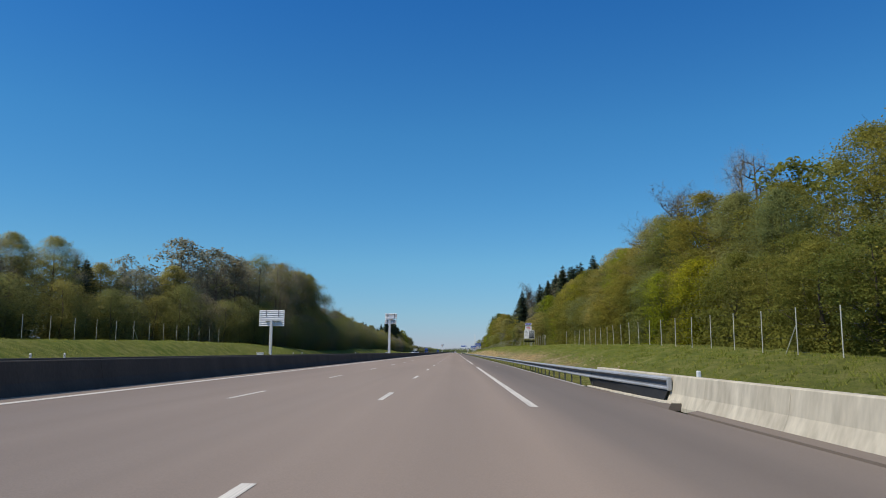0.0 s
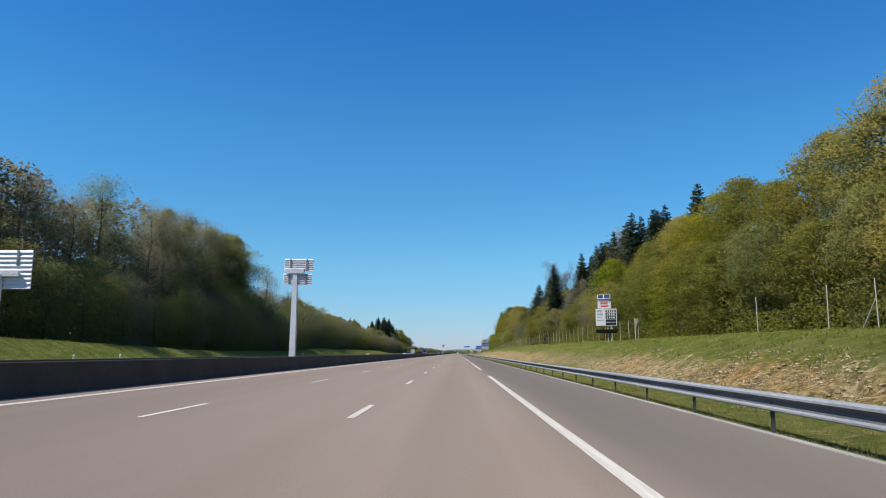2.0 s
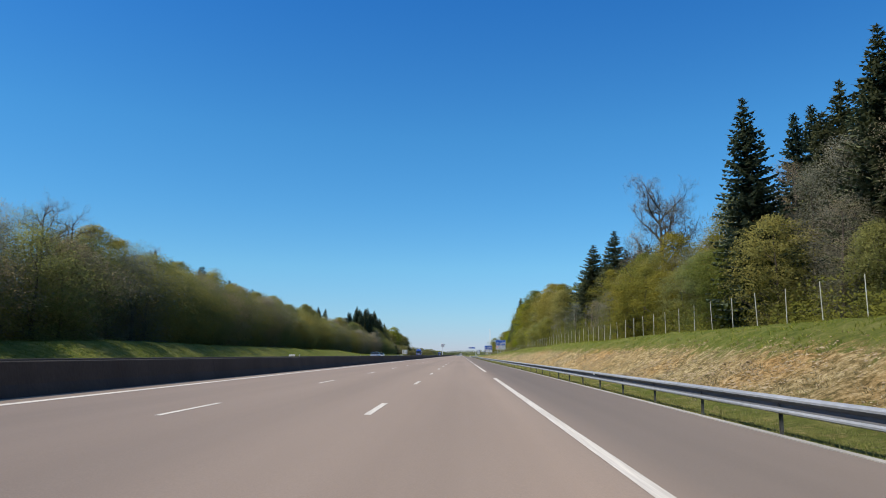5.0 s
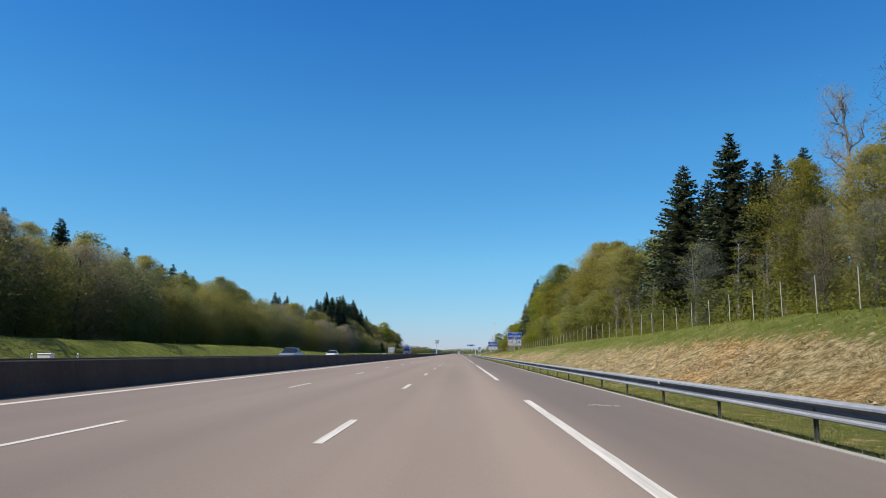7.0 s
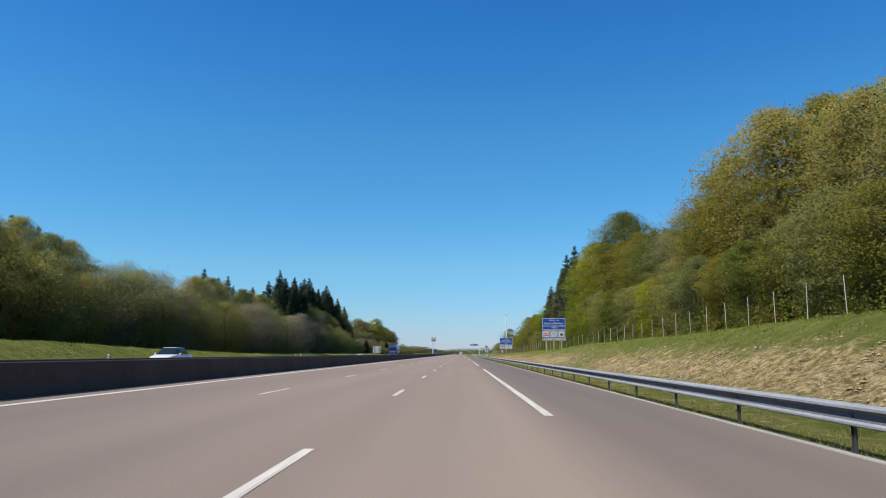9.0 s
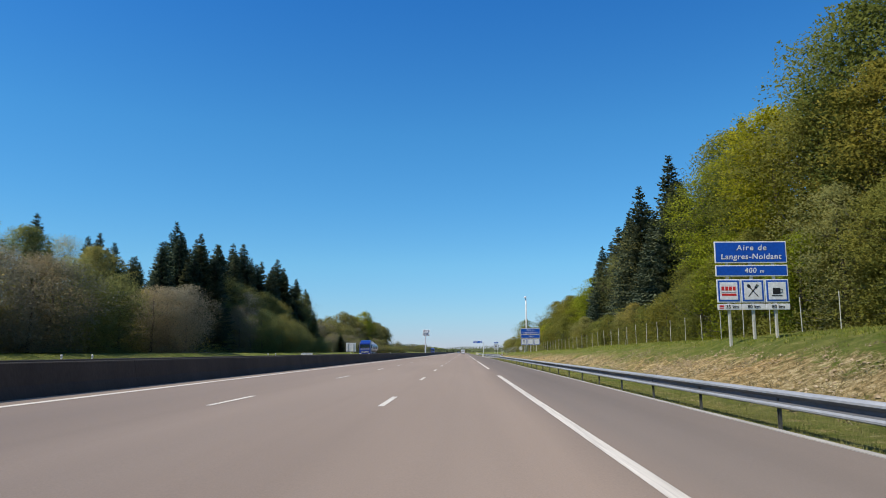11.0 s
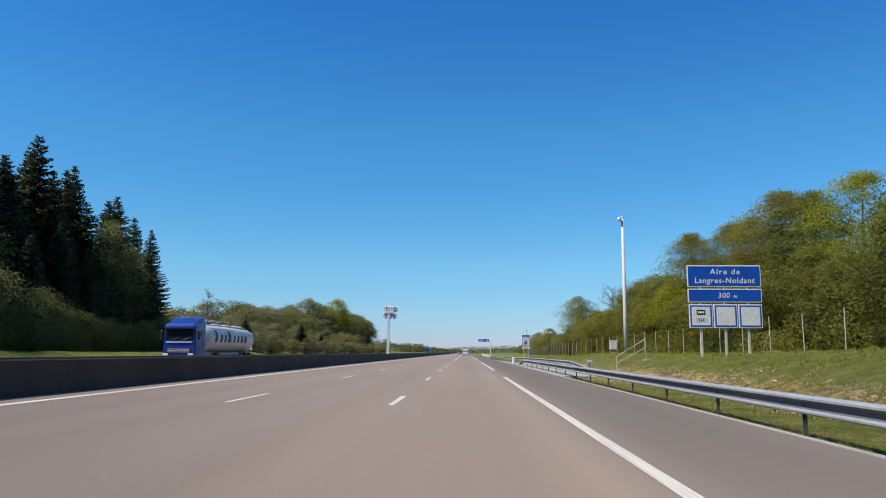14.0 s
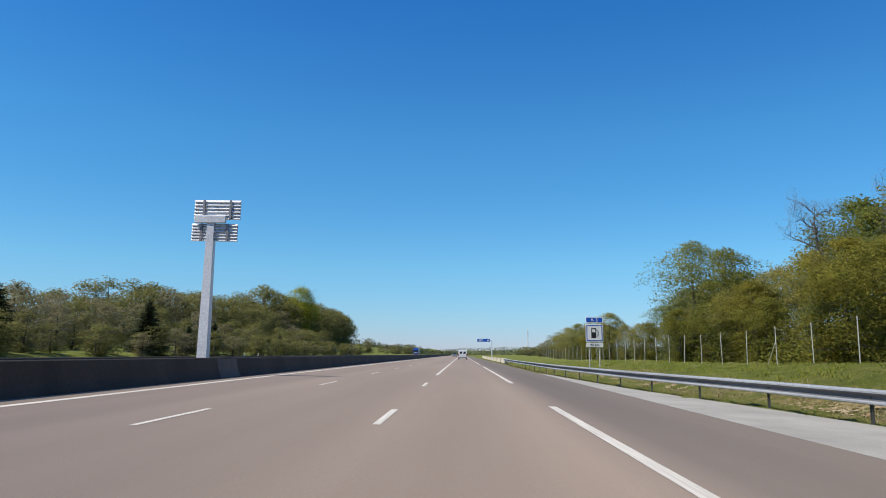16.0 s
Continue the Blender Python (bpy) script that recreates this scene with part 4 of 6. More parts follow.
for y in (103, 290.6, 504, 509):
    b = thing("marker_box", "low white roadside equipment box on the verge", "equipment box", pose(-27.6, y, float(ground_z(-27.6, y)) - 0.05), "equipment boxes on the far verge")
    part("body", Shape().box(-0.45, 0.45, -0.25, 0.25, 0, 1.05, 0.03), SIGN_WHITE, b)
    part("lid", Shape().box(-0.48, 0.48, -0.28, 0.28, 1.05, 1.12, 0.02), WHITE_METAL, b)
mk = thing("marker_post", "stubby white marker post behind the concrete barrier", "marker post", pose(6.8, 21.8, -0.3))
part("post", Shape().box(-0.055, 0.055, -0.05, 0.05, 0, 0.88, 0.02), SIGN_WHITE, mk)

radio = thing("radio_mast", "thin grey radio mast far off beyond the fields", "mast", pose(82, 1450, float(ground_z(82, 1450))))
part("pole", Shape().tube([(0, 0, -1), (0, 0, 14), (0, 0, 30)], [0.7, 0.55, 0.3], 8), MAST_METAL, radio)
for z in (22.0, 26.5):
    part("antenna", Shape().box(-0.9, 0.9, -0.5, 0.5, z, z + 1.8, 0.1), WHITE_METAL, radio)


# ---- vehicles, standing ----
def wheel(parent, x, y, r, w, side):
    """A tyre and rim; the axle runs along x."""
    prof = [(r * 0.55, 0), (r * 0.92, 0.0), (r, w * 0.18), (r, w * 0.82), (r * 0.92, w), (r * 0.55, w)]
    rings = [[(d - w / 2, q * math.cos(t), q * math.sin(t)) for t in [2 * math.pi * i / 20 for i in range(20)]] for q, d in prof]
    tyre = part("wheel", Shape().loft(rings), RUBBER, parent, "", pose(x, y, r), True)
    part("rim", Shape().tube([(-w * 0.40, 0, 0), (w * 0.42, 0, 0)], r * 0.56, 14), WHITE_METAL, tyre)
    return tyre


def body_loft(sections, k=0.12):
    """Bodywork from cross-sections (y, half width, bottom, shoulder, top, half width at the top)."""
    rings = []
    for y, w, zb, zs, zt, wt in sections:
        rings.append([(-w + k, y, zb), (w - k, y, zb), (w, y, zb + k), (w, y, zs), (wt, y, zt - k * 0.5), (wt - k, y, zt), (-wt + k, y, zt), (-wt, y, zt - k * 0.5), (-w, y, zs), (-w, y, zb + k)])
    return Shape().loft(rings)


def van(m):
    v = thing("van", "white panel van with dark rear windows in the slow lane", "van", m)
    part("body", body_loft([(0, 0.90, 0.35, 1.05, 1.92, 0.80), (0.12, 0.95, 0.32, 1.05, 2.0, 0.84), (3.1, 0.96, 0.30, 1.05, 2.02, 0.84), (3.6, 0.95, 0.30, 1.05, 1.9, 0.78), (4.3, 0.93, 0.30, 1.0, 1.18, 0.80), (5.0, 0.86, 0.34, 0.85, 0.98, 0.72)]), CAR_WHITE, v, smooth=False)
    for x0, x1 in ((-0.74, -0.03), (0.03, 0.74)):
        d = part("rear_door", Shape().box(x0, x1, -0.025, 0.03, 0.55, 1.82, 0.02), CAR_WHITE, v)
        part("window", Shape().box(x0 + 0.1, x1 - 0.1, -0.032, -0.02, 1.20, 1.66, 0.005), GLASS, d)
    part("number_plate", Shape().box(-0.27, 0.27, -0.04, -0.022, 0.68, 0.80, 0.004), SIGN_WHITE, v)
    part("bumper", Shape().box(-0.92, 0.92, -0.10, 0.10, 0.34, 0.56, 0.03), SIGN_GREY, v)
    for x in (-0.85, 0.85):
        part("tail_light", Shape().box(x - 0.07, x + 0.07, -0.03, 0.05, 0.70, 1.25, 0.01), LAMP_RED, v)
        part("wing_mirror", Shape().box(x * 1.18 - 0.08, x * 1.18 + 0.08, 3.7, 3.82, 1.05, 1.32, 0.03), SIGN_BLACK, v)
    for x in (-0.80, 0.80):
        for y in (0.85, 3.95):
            wheel(v, x, y, 0.33, 0.20, 1)
    return v


def car(m, mat, label):
    c = thing("car", label, "car", m)
    part("body", body_loft([(0, 0.74, 0.36, 0.62, 0.74, 0.66), (0.35, 0.86, 0.26, 0.66, 0.86, 0.76), (1.3, 0.89, 0.22, 0.78, 0.98, 0.80), (3.6, 0.89, 0.22, 0.80, 1.0, 0.80), (4.15, 0.84, 0.30, 0.80, 0.96, 0.74), (4.3, 0.76, 0.38, 0.72, 0.86, 0.66)], 0.08), mat, c)
    cabin = part("cabin", body_loft([(1.15, 0.72, 0.94, 0.97, 1.0, 0.68), (1.95, 0.74, 0.94, 1.2, 1.42, 0.58), (3.1, 0.74, 0.94, 1.2, 1.44, 0.58), (3.9, 0.70, 0.94, 0.98, 1.02, 0.62)], 0.05), GLASS, c, "dark glazed cabin")
    part("roof", Shape().box(-0.54, 0.54, 2.0, 3.05, 1.425, 1.47, 0.015), mat, cabin)
    for x in (-0.62, 0.62):
        part("headlight", Shape().box(x - 0.15, x + 0.15, -0.02, 0.14, 0.55, 0.70, 0.02), LAMP_CLEAR, c)
        part("wing_mirror", Shape().box(x * 1.5 - 0.07, x * 1.5 + 0.07, 1.5, 1.6, 0.95, 1.08, 0.02), mat, c)
    part("grille", Shape().box(-0.42, 0.42, -0.02, 0.06, 0.42, 0.56, 0.01), SIGN_BLACK, c)
    part("number_plate", Shape().box(-0.26, 0.26, -0.035, -0.02, 0.34, 0.45, 0.004), SIGN_WHITE, c)
    for x in (-0.78, 0.78):
        for y in (0.85, 3.45):
            wheel(c, x, y, 0.31, 0.2, 1)
    return c


def tank_lorry(m):
    """Front at y = 0 facing -y, tank trailer behind."""
    t = thing("tank_lorry", "blue articulated lorry with a long white tank trailer", "lorry", m)
    part("cab", body_loft([(0.0, 1.18, 0.55, 1.6, 3.0, 1.10), (0.15, 1.24, 0.42, 1.7, 3.15, 1.16), (0.9, 1.25, 0.42, 1.7, 3.25, 1.18), (2.0, 1.25, 0.5, 1.7, 3.3, 1.18), (2.2, 1.22, 0.6, 1.7, 3.25, 1.15)], 0.10), LORRY_BLUE, t)
    part("roof_deflector", Shape().loft([[(-1.05, 0.35, 3.15), (1.05, 0.35, 3.15), (1.0, 0.45, 3.22), (-1.0, 0.45, 3.22)], [(-1.15, 1.3, 3.2), (1.15, 1.3, 3.2), (1.08, 1.3, 3.62), (-1.08, 1.3, 3.62)], [(-1.15, 2.15, 3.2), (1.15, 2.15, 3.2), (1.08, 2.1, 3.72), (-1.08, 2.1, 3.72)]]), LORRY_BLUE, t, "curved blue roof deflector")
    part("sun_visor", Shape().box(-1.1, 1.1, -0.22, 0.05, 2.78, 2.92, 0.02), LORRY_BLUE, t)
    part("windscreen", Shape().loft([[(-1.06, -0.03, 1.95), (1.06, -0.03, 1.95), (1.06, 0.02, 1.95), (-1.06, 0.02, 1.95)], [(-1.04, 0.0, 2.78), (1.04, 0.0, 2.78), (1.04, 0.05, 2.78), (-1.04, 0.05, 2.78)]]), GLASS, t)
    grille = part("grille", Shape().box(-0.88, 0.88, -0.05, 0.05, 0.95, 1.30, 0.02), SIGN_BLACK, t, "black slatted radiator grille")
    for z in (1.03, 1.13, 1.23):
        part("slat", Shape().box(-0.82, 0.82, -0.065, -0.04, z - 0.015, z + 0.015), LAMP_CLEAR, grille)
    for x in (-0.5, 0.35):
        part("wiper", Shape().tube([(x, -0.06, 1.93), (x + 0.5, -0.055, 2.12)], 0.018, 5), SIGN_BLACK, t)
    part("bumper_grille", Shape().box(-0.7, 0.7, -0.158, -0.14, 0.45, 0.64, 0.004), SIGN_BLACK, t)
    for x in (-1, 1):
        part("door_seam", Shape().box(x * 1.252 - 0.004, x * 1.252 + 0.004, 1.42, 1.45, 0.9, 2.75), SIGN_BLACK, t)
        part("side_skirt", Shape().box(x * 1.12 - 0.05, x * 1.12 + 0.05, 5.6, 10.6, 0.55, 1.0, 0.02), SIGN_GREY, t)
        part("fuel_tank", Shape().box(x * 0.95 - 0.22, x * 0.95 + 0.22, 2.3, 3.9, 0.5, 1.0, 0.1), SIGN_GREY, t)
    part("grille_bar", Shape().box(-1.0, 1.0, -0.07, 0.02, 1.72, 1.80, 0.01), LAMP_CLEAR, t)
    part("bumper", Shape().box(-1.22, 1.22, -0.15, 0.2, 0.38, 0.72, 0.05), WHITE_METAL, t)
    for x in (-0.95, 0.95):
        part("headlight", Shape().box(x - 0.2, x + 0.2, -0.17, -0.02, 0.74, 0.92, 0.03), LAMP_CLEAR, t)
        part("door_window", Shape().box(x * 1.27 - 0.02, x * 1.27 + 0.02, 0.45, 1.35, 1.85, 2.65, 0.01), GLASS, t)
        part("wing_mirror", Shape().box(x * 1.5 - 0.09, x * 1.5 + 0.09, 0.05, 0.2, 1.95, 2.65, 0.03), SIGN_BLACK, t)
    part("chassis", Shape().box(-0.45, 0.45, 1.5, 15.4, 0.75, 1.05, 0.03), SIGN_GREY, t)
    rings = []
    for y, r in ((2.9, 0.35), (3.0, 0.8), (3.2, 1.08), (3.6, 1.2), (9.5, 1.2), (15.0, 1.12), (15.35, 1.0), (15.55, 0.7), (15.62, 0.3)):
        rings.append([(r * math.cos(a), y, 2.12 + r * 0.95 * math.sin(a)) for a in [2 * math.pi * i / 28 for i in range(28)]])
    tank = part("tank", Shape().loft(rings), TANK_WHITE, t, "long rounded white tank", None, True)
    for y in (4.6, 7.2, 9.8, 12.4, 14.0):
        part("hatch", Shape().tube([(0, y, 3.2), (0, y, 3.36), (0, y, 3.4)], [0.3, 0.3, 0.22], 14), WHITE_METAL, tank)
    part("walkway", Shape().box(-0.35, 0.35, 4.0, 14.6, 3.24, 3.28), WHITE_METAL, tank)
    for y, h, w in ((4.3, 0.95, 0.62), (5.55, 0.62, 0.5), (6.6, 0.62, 0.4), (7.5, 0.95, 0.75), (8.9, 0.62, 0.42), (9.9, 0.62, 0.5), (11.0, 0.62, 0.5), (12.1, 0.62, 0.5)):
        rings = []
        for i in range(5):
            z = -0.28 + h * i / 4
            lean = 0.22 * i / 4
            out = math.sqrt(1.2 ** 2 - (z / 0.95) ** 2)
            rings.append([(out + 0.006, y + lean, 2.12 + z), (out + 0.006, y + lean + w, 2.12 + z), (out - 0.05, y + lean + w, 2.12 + z), (out - 0.05, y + lean, 2.12 + z)])
        part("mark", Shape().loft(rings), SIGN_BLACK, tank, "dark slanted bar")
    for x in (-0.42, 0.42):
        part("walkway_rail", Shape().tube([(x, 3.9, 3.3), (x, 4.1, 3.62), (x, 9.6, 3.62), (x, 9.9, 3.3)], 0.025, 5), WHITE_METAL, tank, "thin guard rail on the tank")
    ladder = part("ladder", Shape().tube([(-0.25, 15.7, 1.0), (-0.25, 15.7, 3.2)], 0.025, 5).tube([(0.25, 15.7, 1.0), (0.25, 15.7, 3.2)], 0.025, 5), WHITE_METAL, t)
    for i in range(7):
        part("rung", Shape().tube([(-0.25, 15.7, 1.15 + 0.3 * i), (0.25, 15.7, 1.15 + 0.3 * i)], 0.018, 5), WHITE_METAL, ladder)
    part("rear_bumper", Shape().box(-1.2, 1.2, 15.45, 15.62, 0.5, 0.68, 0.03), SIGN_GREY, t)
    for x in (-1.0, 1.0):
        part("tail_light", Shape().box(x - 0.16, x + 0.16, 15.6, 15.66, 0.7, 0.84, 0.01), LAMP_RED, t)
    for x in (-1.0, 1.0):
        for y in (1.35, 5.0, 11.4, 12.7, 14.0):
            wheel(t, x, y, 0.5, 0.34, 1)
        part("mudguard", Shape().box(x - 0.2, x + 0.2, 10.7, 14.7, 1.08, 1.12, 0.01), SIGN_BLACK, t)
    return t


van(pose(-0.15, 700.5, 0.0))
tank_lorry(pose(-21.6, 537.3, -0.02))
car(pose(-16.9, 313.0, 0.10), CAR_SILVER, "silver-blue saloon car on the far carriageway")
car(pose(-21.4, 362.0, 0.02), CAR_WHITE, "white estate car on the far carriageway")
car(pose(-3.25, 842.0, 0.06) @ pose(0, 0, 0, 0, 0, 180), CAR_SILVER, "grey car far ahead in the middle lane")
van(pose(-0.1, 930.0, 0.0))
tank_lorry(pose(-21.4, 880.0, -0.02))


# ---- trees ----
def rand_dir(rng):
    v = rng.normal(size=3)
    return v / np.linalg.norm(v)


def leaf_tris(centres, rng, size, flat):
    """Small pointed leaves at the given centres; flat: how far they lie level."""
    n = len(centres)
    nrm = rng.normal(size=(n, 3))
    nrm[:, 2] = np.abs(nrm[:, 2]) + flat
    nrm /= np.linalg.norm(nrm, axis=1)[:, None]
    a = np.cross(nrm, rng.normal(size=(n, 3)))
    a /= np.linalg.norm(a, axis=1)[:, None]
    b = np.cross(nrm, a)
    s = rng.uniform(size[0], size[1], n)[:, None]
    a, b = a * s, b * s * 0.75
    k = centres
    return np.stack([k - a, k + a * 0.8 - b * rng.uniform(0.3, 1.1, (n, 1)), k + b * rng.uniform(0.6, 1.2, (n, 1)) + a * 0.2], 1)


def soft_normals(tris, axis_xy, mid_z, rng, spray=None):
    """Wind the leaves outwards and give them normals that follow the crown and, where given, the spray that they belong to."""
    c = tris.mean(1)
    out = np.stack([c[:, 0] - axis_xy[0], c[:, 1] - axis_xy[1], (c[:, 2] - mid_z) * 0.7 + 0.8], 1)
    out /= np.linalg.norm(out, axis=1)[:, None] + 1e-6
    if spray is not None:
        out = out * 0.75 + spray
        out /= np.linalg.norm(out, axis=1)[:, None] + 1e-6
    g = np.cross(tris[:, 1] - tris[:, 0], tris[:, 2] - tris[:, 0])
    g /= np.linalg.norm(g, axis=1)[:, None] + 1e-9
    back = (g * out).sum(1) < 0
    tris[back] = tris[back][:, (0, 2, 1)]
    g[back] *= -1
    nrm = out * 1.0 + g * 0.20 + rng.normal(0, 0.07, g.shape)
    return tris, nrm / np.linalg.norm(nrm, axis=1)[:, None]


NORMALS = {}


def broadleaf(seed, height, radius, base, leaves, size, mat, bark=None, lean=0.0, airy=0.0, limbs=26, sp=0.16, clump=66, layer=0.34):
    """Trunk with limbs, and a crown of leaf sprays; returns the two meshes. base: share of the height that is bare; clump: leaves in a spray; layer: how thick a spray is."""
    rng = np.random.default_rng(seed)
    wood = Shape()
    z0 = height * base
    bend = rng.normal(0, 0.35, (5, 2)).cumsum(0) * 0.35
    zs = np.linspace(-0.3, height * 0.88, 6)
    axis = [(lean * z + (bend[i - 1, 0] if i else 0), (bend[i - 1, 1] if i else 0), z) for i, z in enumerate(zs)]
    r0 = height * 0.014 + 0.05
    wood.tube(axis, [r0 * 1.25, r0, r0 * 0.8, r0 * 0.58, r0 * 0.34, 0.03], 7)
    ax = np.array(axis)

    def on_axis(z):
        return np.array([np.interp(z, zs, ax[:, i]) for i in range(3)])

    clumps = []
    lobes = rng.uniform(0.72, 1.2, 9)
    tries = 0
    want = max(40, leaves // clump)
    while len(clumps) < want and tries < want * 6:
        tries += 1
        u = rng.uniform(0.0, 1.0)
        z = z0 + (height - z0) * u
        prof = (0.50 + 0.9 * u) * min(1.0, 2.35 * (1 - u) ** 0.64) if u > 0.0 else 0.5
        a = rng.uniform(0, 2 * math.pi)
        lobe = lobes[int(a / (2 * math.pi) * 9) % 9] * (0.85 + 0.3 * math.sin(3 * a + 7 * u + seed))
        rr = radius * min(prof, 1.05) * lobe * rng.uniform(0.12, 1.0) ** 0.45
        c = on_axis(min(z, height * 0.88)) + np.array([rr * math.cos(a), rr * math.sin(a), z - min(z, height * 0.88) - 0.12 * rr])
        if noise.noise(Vector(c) * 0.42 + Vector((seed * 3.1, 0, 0))) < -0.22 + airy:
            continue
        clumps.append(c)
    clumps = np.array(clumps)
    for c in clumps[:: max(1, len(clumps) // limbs)]:
        za = max(height * 0.08, c[2] - rng.uniform(0.25, 0.6) * math.hypot(c[0], c[1]) - 0.4)
        p = on_axis(min(za, height * 0.84))
        q = p * 0.45 + c * 0.55 + np.array([0, 0, -0.05 * np.linalg.norm(c - p)]) + rng.normal(0, 0.15, 3)
        rb = max(0.025, r0 * 0.34 * (1 - za / height * 0.7))
        wood.tube([p, q, c], [rb, rb * 0.6, 0.012], 4, False)
        for _ in range(2):
            e = c + rng.normal(0, 0.7, 3) + np.array([0, 0, 0.25])
            wood.tube([q, (q + e) / 2 + rng.normal(0, 0.1, 3), e], [rb * 0.45, rb * 0.25, 0.008], 3, False)
    # each clump is a level spray, longer outwards than across and drooping at its tip
    per = leaves // len(clumps) + 1
    k = np.repeat(clumps, per, 0)
    off = np.clip(rng.normal(size=k.shape), -1.6, 1.6) * radius * sp
    away = k[:, :2] - np.stack([np.interp(k[:, 2], zs, ax[:, i]) for i in (0, 1)], 1)
    away /= np.linalg.norm(away, axis=1)[:, None] + 1e-6
    side = np.stack([-away[:, 1], away[:, 0]], 1)
    flat = away * off[:, :1] * 1.25 + side * off[:, 1:2] * 0.95
    spray = np.column_stack([away * off[:, :1] + side * off[:, 1:2], off[:, 2]])
    spray /= np.linalg.norm(spray, axis=1)[:, None] + 1e-6
    spray[:, 2] += 0.5
    cen = k + np.column_stack([flat, off[:, 2] * layer - 0.10 * off[:, 0] - 0.05 * (flat ** 2).sum(1) / (radius * sp)])
    cen[:, 2] = np.maximum(cen[:, 2], 0.15)
    tris, nrm = soft_normals(leaf_tris(cen, rng, size, 0.8), (lean * height * 0.5, 0), z0 + (height - z0) * 0.45, rng, spray)
    crown = tris_mesh("crown", tris, mat, nrm)
    NORMALS[crown.name] = nrm
    return wood.mesh("trunk", bark or BARK), crown


def bare_tree(seed, height, spread, mat, depth=3, limbs=17, twigs=5, stout=1.0):
    """A leafless tree: a leader carried to the top, crooked spreading limbs, branches and a haze of budding twigs."""
    rng = np.random.default_rng(seed)
    wood, tips = Shape(), []

    def crooked(p, d, length, r, lvl):
        """One limb that bends at every joint and sends out side shoots."""
        n = 5 if lvl == 1 else 4 if lvl == 2 else 2
        pts, rad = [p], [r]
        for i in range(n):
            d = d + rng.normal(0, 0.30 if lvl < 3 else 0.2, 3) + np.array([0, 0, 0.10])
            d /= np.linalg.norm(d)
            pts.append(pts[-1] + d * length / n)
            rad.append(r * (1 - 0.85 * (i + 1) / n) + 0.006)
        wood.tube(pts, rad, 5 if lvl == 1 else 3, False)
        tips.append(pts[-1])
        if lvl >= depth + 1:
            return
        for i in range(1, n + 1):
            for _ in range(2 if lvl == 1 or depth > 2 else 1):
                side = np.cross(d, rand_dir(rng))
                side /= np.linalg.norm(side) + 1e-9
                nd = d * 0.55 + side * 0.9 + np.array([0, 0, 0.15])
                crooked(pts[i], nd / np.linalg.norm(nd), length * rng.uniform(0.28, 0.5), max(rad[i] * 0.65, 0.012), lvl + 1)

    r0 = (height * 0.017 + 0.05) * (0.5 + 0.5 * stout)
    zs = np.linspace(-0.3, height * 0.97, 9)
    bend = rng.normal(0, 0.28, (9, 2)).cumsum(0) * 0.6
    bend[:2] = 0
    leader = np.column_stack([bend, zs])
    wood.tube(leader, r0 * np.array([1.3, 1.0, 0.88, 0.76, 0.62, 0.48, 0.33, 0.2, 0.04]), 7, False)
    for i in range(limbs):
        u = 0.26 + 0.68 * (i + rng.uniform(0, 0.8)) / limbs
        p = np.array([np.interp(u * height, zs, leader[:, k]) for k in range(3)])
        a = i * 2.4 + rng.uniform(-0.5, 0.5)
        length = height * spread * (0.40 - 0.24 * u) * rng.uniform(0.75, 1.2)
        crooked(p, np.array([math.cos(a), math.sin(a), rng.uniform(0.05, 0.55) + 0.3 * u]), length, stout * r0 * (0.46 - 0.30 * u), 1)
    cen = np.repeat(np.array(tips), twigs, 0)
    cen = cen + rng.normal(0, 0.35, cen.shape)
    top = max(v[2] for v in wood.v)
    k = height / top
    wood.v = [(x * k, y * k, z * k) for x, y, z in wood.v]
    tris, nrm = soft_normals(leaf_tris(cen * k, rng, (0.03, 0.075), 0.3), (0, 0), height * 0.6, rng)
    crown = tris_mesh("crown", tris, LEAF_BUD, nrm)
    NORMALS[crown.name] = nrm
    return wood.mesh("trunk", mat), crown


